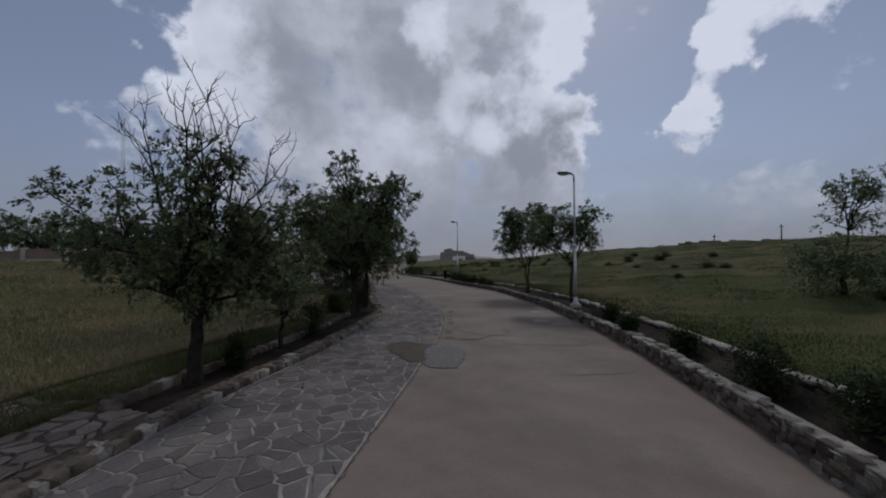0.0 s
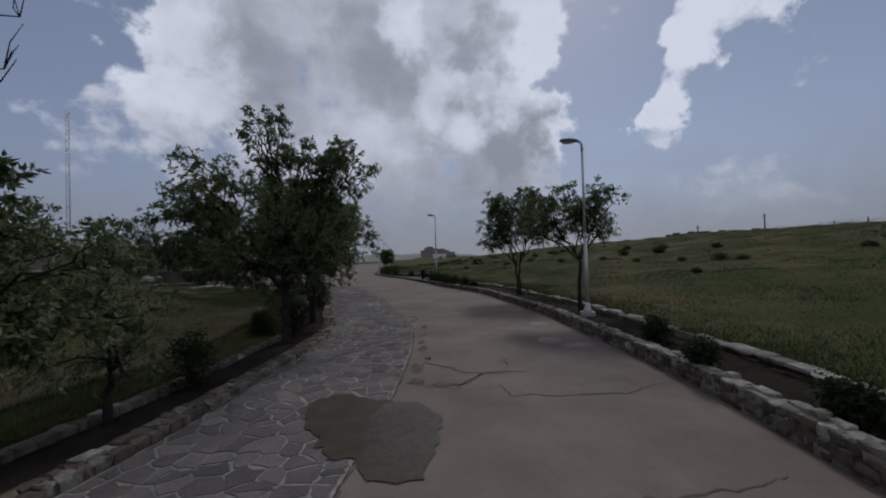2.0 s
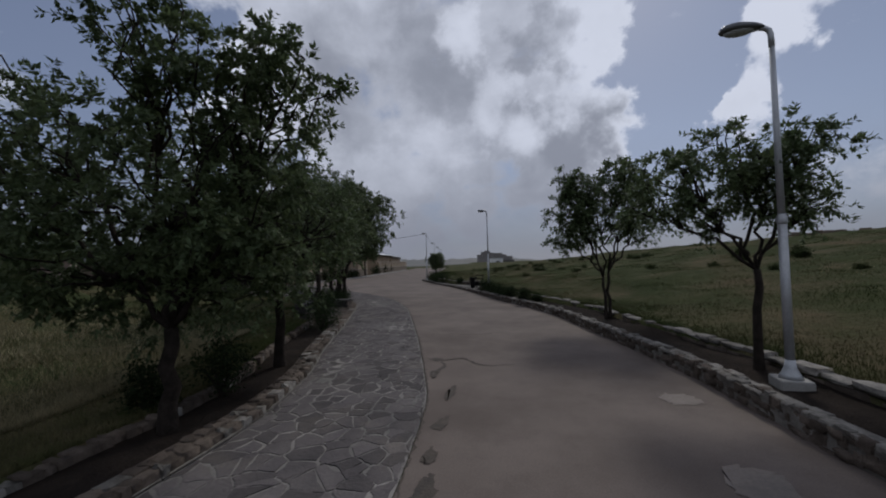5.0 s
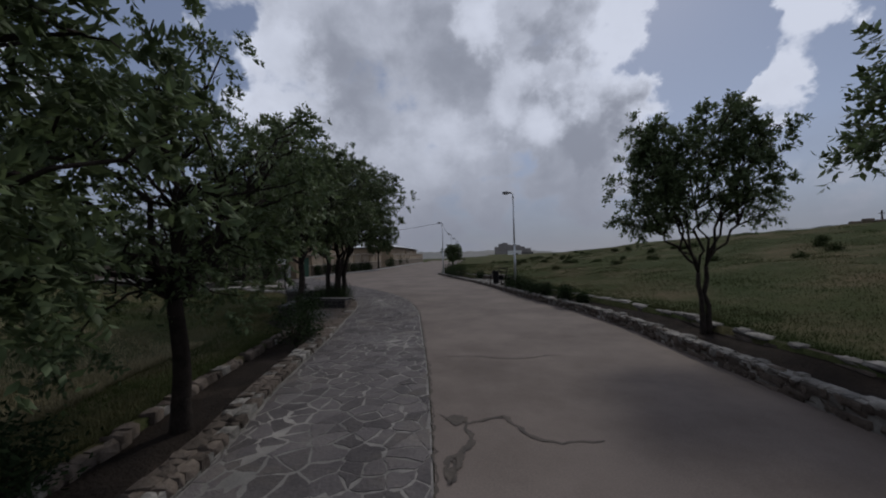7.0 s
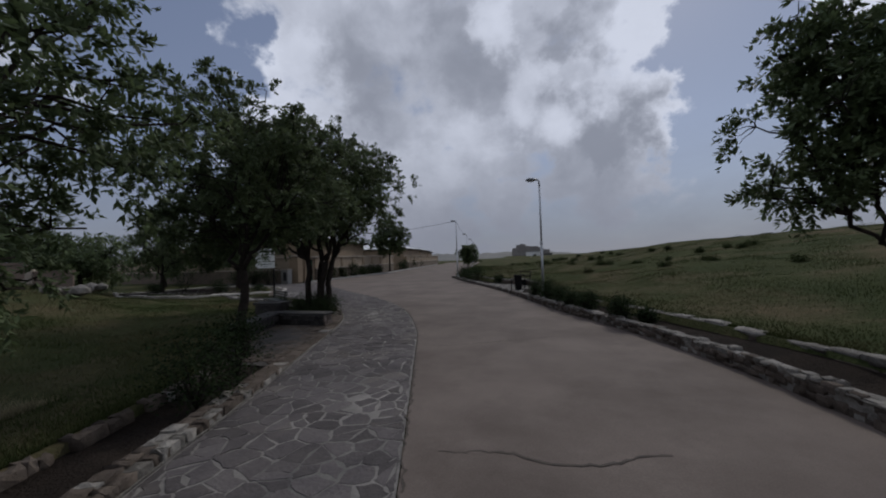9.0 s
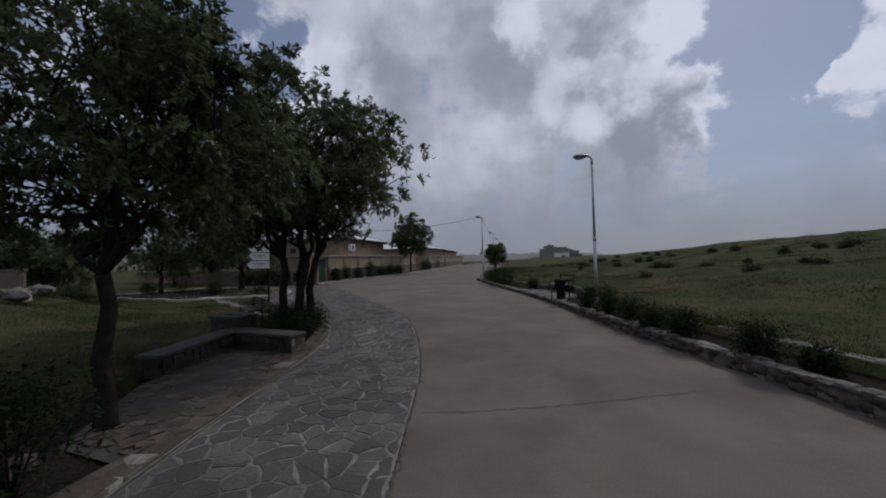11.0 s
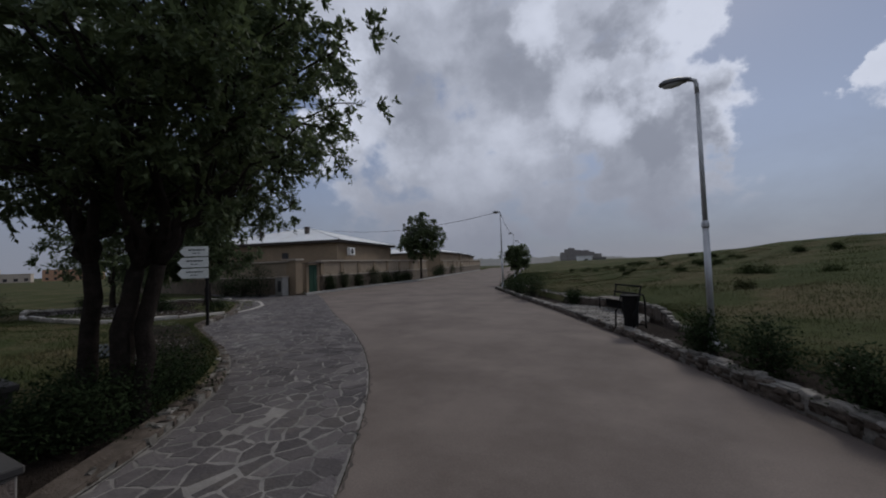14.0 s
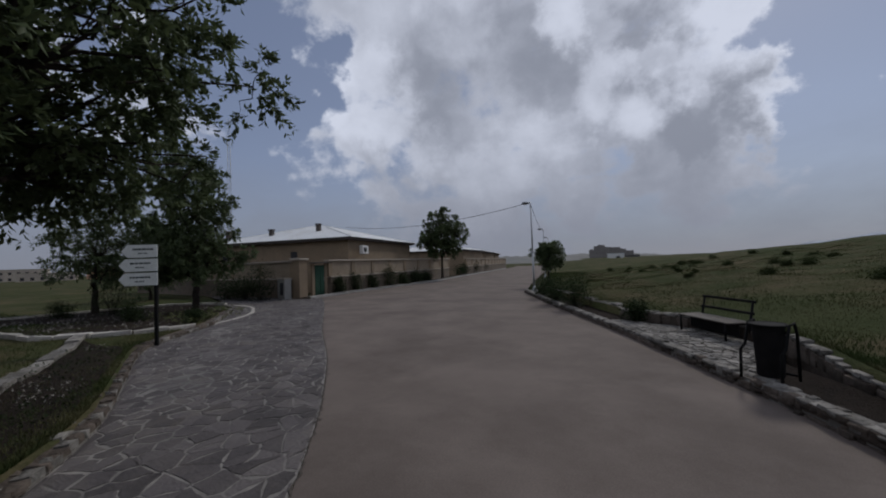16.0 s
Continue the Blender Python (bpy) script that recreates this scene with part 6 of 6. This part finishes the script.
def crack(pts, width, label="dark branching crack in the concrete", seed=1):
    """A ribbon of dirt that fills a crack, uneven in width."""
    rng = np.random.default_rng(seed)
    P = [Vector((*p, 0)) for p in pts]
    line = []
    for a, b in zip(P, P[1:]):
        n = max(2, int((b - a).length / 0.06))
        line += [a.lerp(b, i / n) + Vector((rng.normal(0, 0.018), rng.normal(0, 0.018), 0)) for i in range(n)]
    line.append(P[-1])
    vs, m = [], len(line)
    for i, p in enumerate(line):
        d = (line[min(i + 1, m - 1)] - line[max(i - 1, 0)]).normalized()
        s = Vector((-d.y, d.x, 0))
        w = width * (0.35 + 0.65 * math.sin(math.pi * (i + 0.5) / m)) * float(rng.uniform(0.4, 1.5)) / 2
        vs += [p + s * w + Vector((0, 0, 0.0045)), p - s * w + Vector((0, 0, 0.0045))]
    return thing("road_crack", label, "crack", kind="structure", data=mesh("road_crack", vs, [(2 * i, 2 * i + 1, 2 * i + 3, 2 * i + 2) for i in range(m - 1)]), material=M_CRACK)


patch("puddle_mud", [(-1.32, 5.8), (-1.15, 6.5), (-0.62, 6.3), (-0.05, 6.15), (0.1, 5.6), (-0.05, 4.95), (-0.62, 4.9), (-0.95, 5.3)], 0.0105, M_MUD, "brown silty edge of a puddle on the flagstones", 0.04, 3, 7)
patch("puddle", [(-0.42, 6.15), (0.05, 6.13), (0.3, 5.75), (0.3, 5.2), (0.18, 4.6), (-0.3, 4.6), (-0.42, 5.2)], 0.0125, M_WATER, "shallow muddy puddle on the road's joint", 0.028, 4)
crack([(1.75, 4.36), (2.1, 4.36), (2.47, 4.45), (2.85, 4.5), (3.15, 4.64)], 0.022, seed=2)
crack([(1.07, 6.8), (1.22, 6.35), (1.46, 6.46), (1.81, 6.37), (2.17, 6.43), (2.68, 6.43), (3.07, 6.68), (3.38, 6.84)], 0.03, "thin wandering crack across the concrete", 12)
crack([(-0.25, 6.98), (0.1, 6.75), (0.45, 6.66), (0.65, 7.0), (0.85, 7.3), (1.45, 7.4)], 0.03, seed=3)
crack([(-0.3, 7.5), (-0.05, 7.95), (0.3, 7.7), (0.55, 7.42), (0.86, 7.34), (1.2, 7.4), (1.55, 7.4)], 0.05, seed=4)
crack([(0.86, 7.34), (0.7, 7.0), (0.5, 6.8), (0.3, 6.85)], 0.06, seed=5)
crack([(1.2, 8.0), (1.32, 7.75), (1.3, 7.95), (1.25, 8.3)], 0.03, seed=6)
crack([(-1.2, 13.0), (-0.85, 12.86), (-0.48, 13.1), (-0.24, 12.72), (0, 12.6), (0.46, 12.73)], 0.045, seed=7)
crack([(-0.85, 12.86), (-0.75, 12.4), (-0.9, 12.1), (-0.8, 11.8)], 0.06, seed=8)
crack([(-1.7, 15.3), (-1.1, 15.4), (-0.63, 15.32), (-0.23, 15.43), (0.02, 15.65), (0.24, 15.68)], 0.03, seed=9)
crack([(-3.18, 19.0), (-2.54, 19.24), (-1.9, 19.55), (-1.17, 19.98), (-0.15, 20.58)], 0.022, seed=10)
crack([(float(J(y)) + 0.012, y) for y in np.arange(-4, 34, 1.0)], 0.025, "dirt-filled joint between flagstones and concrete", 11)
for i, (hx, hy, hr, hl) in enumerate(((-0.22, 8.95, 0.10, 0.22), (-0.34, 10.2, 0.09, 0.2), (-0.2, 7.65, 0.10, 0.25), (-0.12, 7.0, 0.13, 0.12), (-0.42, 11.2, 0.07, 0.28), (-1.0, 12.9, 0.13, 0.12), (-0.82, 12.0, 0.07, 0.26),
                                     (0.28, 6.85, 0.2, 0.07), (-0.3, 9.5, 0.06, 0.14), (-0.05, 8.2, 0.05, 0.1))):
    rngh = np.random.default_rng(300 + i)
    o = [(hx + hr * math.cos(a) * rngh.uniform(0.6, 1.3), hy + hl * math.sin(a) * rngh.uniform(0.6, 1.3)) for a in np.linspace(0, 2 * math.pi, 11)[:-1]]
    patch("road_hole", o, 0.005 + 0.0004 * i, M_CRACK, "shallow broken spot of brown dirt at the road's joint", 0.012, 20 + i, 4)
for i, o in enumerate(([(2.55, 8.8), (3.0, 8.85), (3.15, 9.1), (2.7, 9.15)], [(2.2, 9.3), (2.5, 9.2), (2.65, 9.6), (2.3, 9.7)], [(2.35, 11.2), (2.75, 11.2), (2.7, 11.5), (2.4, 11.5)])):
    patch("worn_patch", o, 0.006 + 0.0004 * i, M_PATCH, "pale worn patch on the concrete", 0.04, 40 + i)


# ---------------------------------------------------------------- grass
def grass(name, seed, n, place, h, w, material, label):
    """Blades about plan points, as one mesh."""
    rng = np.random.default_rng(seed)
    x, y, s = place(rng, n)
    z = ground_z(x, y)
    ok = z > -0.1
    x, y, z, s = x[ok], y[ok], z[ok], s[ok]
    n = len(x)
    a, tilt = rng.uniform(0, 2 * np.pi, n), rng.normal(0, 0.35, (n, 2))
    hh, ww = h * s * rng.uniform(0.5, 1.4, n), w * s * rng.uniform(0.7, 1.3, n)
    p = np.stack([x, y, z - 0.01], 1)
    d = np.stack([np.cos(a), np.sin(a), np.zeros(n)], 1) * ww[:, None] / 2
    t = np.stack([tilt[:, 0], tilt[:, 1], np.ones(n)], 1) * hh[:, None]
    v = np.stack([p - d, p + d, p + t], 1).reshape(-1, 3)
    me = bpy.data.meshes.new(name)
    me.vertices.add(3 * n)
    me.vertices.foreach_set("co", v.astype(np.float32).ravel())
    me.loops.add(3 * n)
    me.loops.foreach_set("vertex_index", np.arange(3 * n, dtype=np.int32))
    me.polygons.add(n)
    me.polygons.foreach_set("loop_start", np.arange(0, 3 * n, 3, dtype=np.int32))
    me.update(calc_edges=True)
    thing(name, label, "grass", kind="stuff", data=me, material=material)


def clumped(rng, n, line, off, side, y0, y1, near, far):
    """Points in tufts, denser near the road; blades widen with distance."""
    m = n // 5
    y = rng.uniform(y0, y1, m)
    d = near + (far - near) * rng.uniform(0, 1, m) ** 2.2
    y, d = np.repeat(y, 5), np.repeat(d, 5)
    y = y + rng.normal(0, 0.09, len(y)) * (1 + d * 0.1)
    d = np.maximum(near, d + rng.normal(0, 0.09, len(d)) * (1 + d * 0.1))
    patchy = 0.7 + 0.5 * np.sin(0.6 * y + 0.8 * d) * np.cos(0.35 * d - 0.5 * y)
    return line(y) + side * (off(y) + d), y, (0.55 + 0.5 * patchy) * (1 + d * 0.008)


grass("grass_meadow", 1, 420000, lambda r, n: clumped(r, n, R, lambda y: bed_w(y) + 0.14, 1, -3, 62, 0, 34), 0.065, 0.012, M_GRASS, "short green meadow grass beside the road")
grass("grass_lawn", 2, 340000, lambda r, n: clumped(r, n, L, lambda y: lawn_edge(y) + 0.12, -1, -3, 29, 0, 26), 0.07, 0.014, M_LAWNGRASS, "short uneven grass of the lawn")
grass("dry_grass_lawn", 3, 180000, lambda r, n: clumped(r, n, L, lambda y: lawn_edge(y) + 0.3, -1, -2, 15.0, 1.0, 22), 0.11, 0.013, M_DRYPLANT, "dry straw-coloured grass tufts on the lawn")
grass("dry_grass_meadow", 4, 6000, lambda r, n: clumped(r, n, R, lambda y: np.full(len(y), 1.6), 1, 0, 60, 8, 36), 0.09, 0.012, M_DRYPLANT, "dry straw-coloured grass tufts on the meadow")
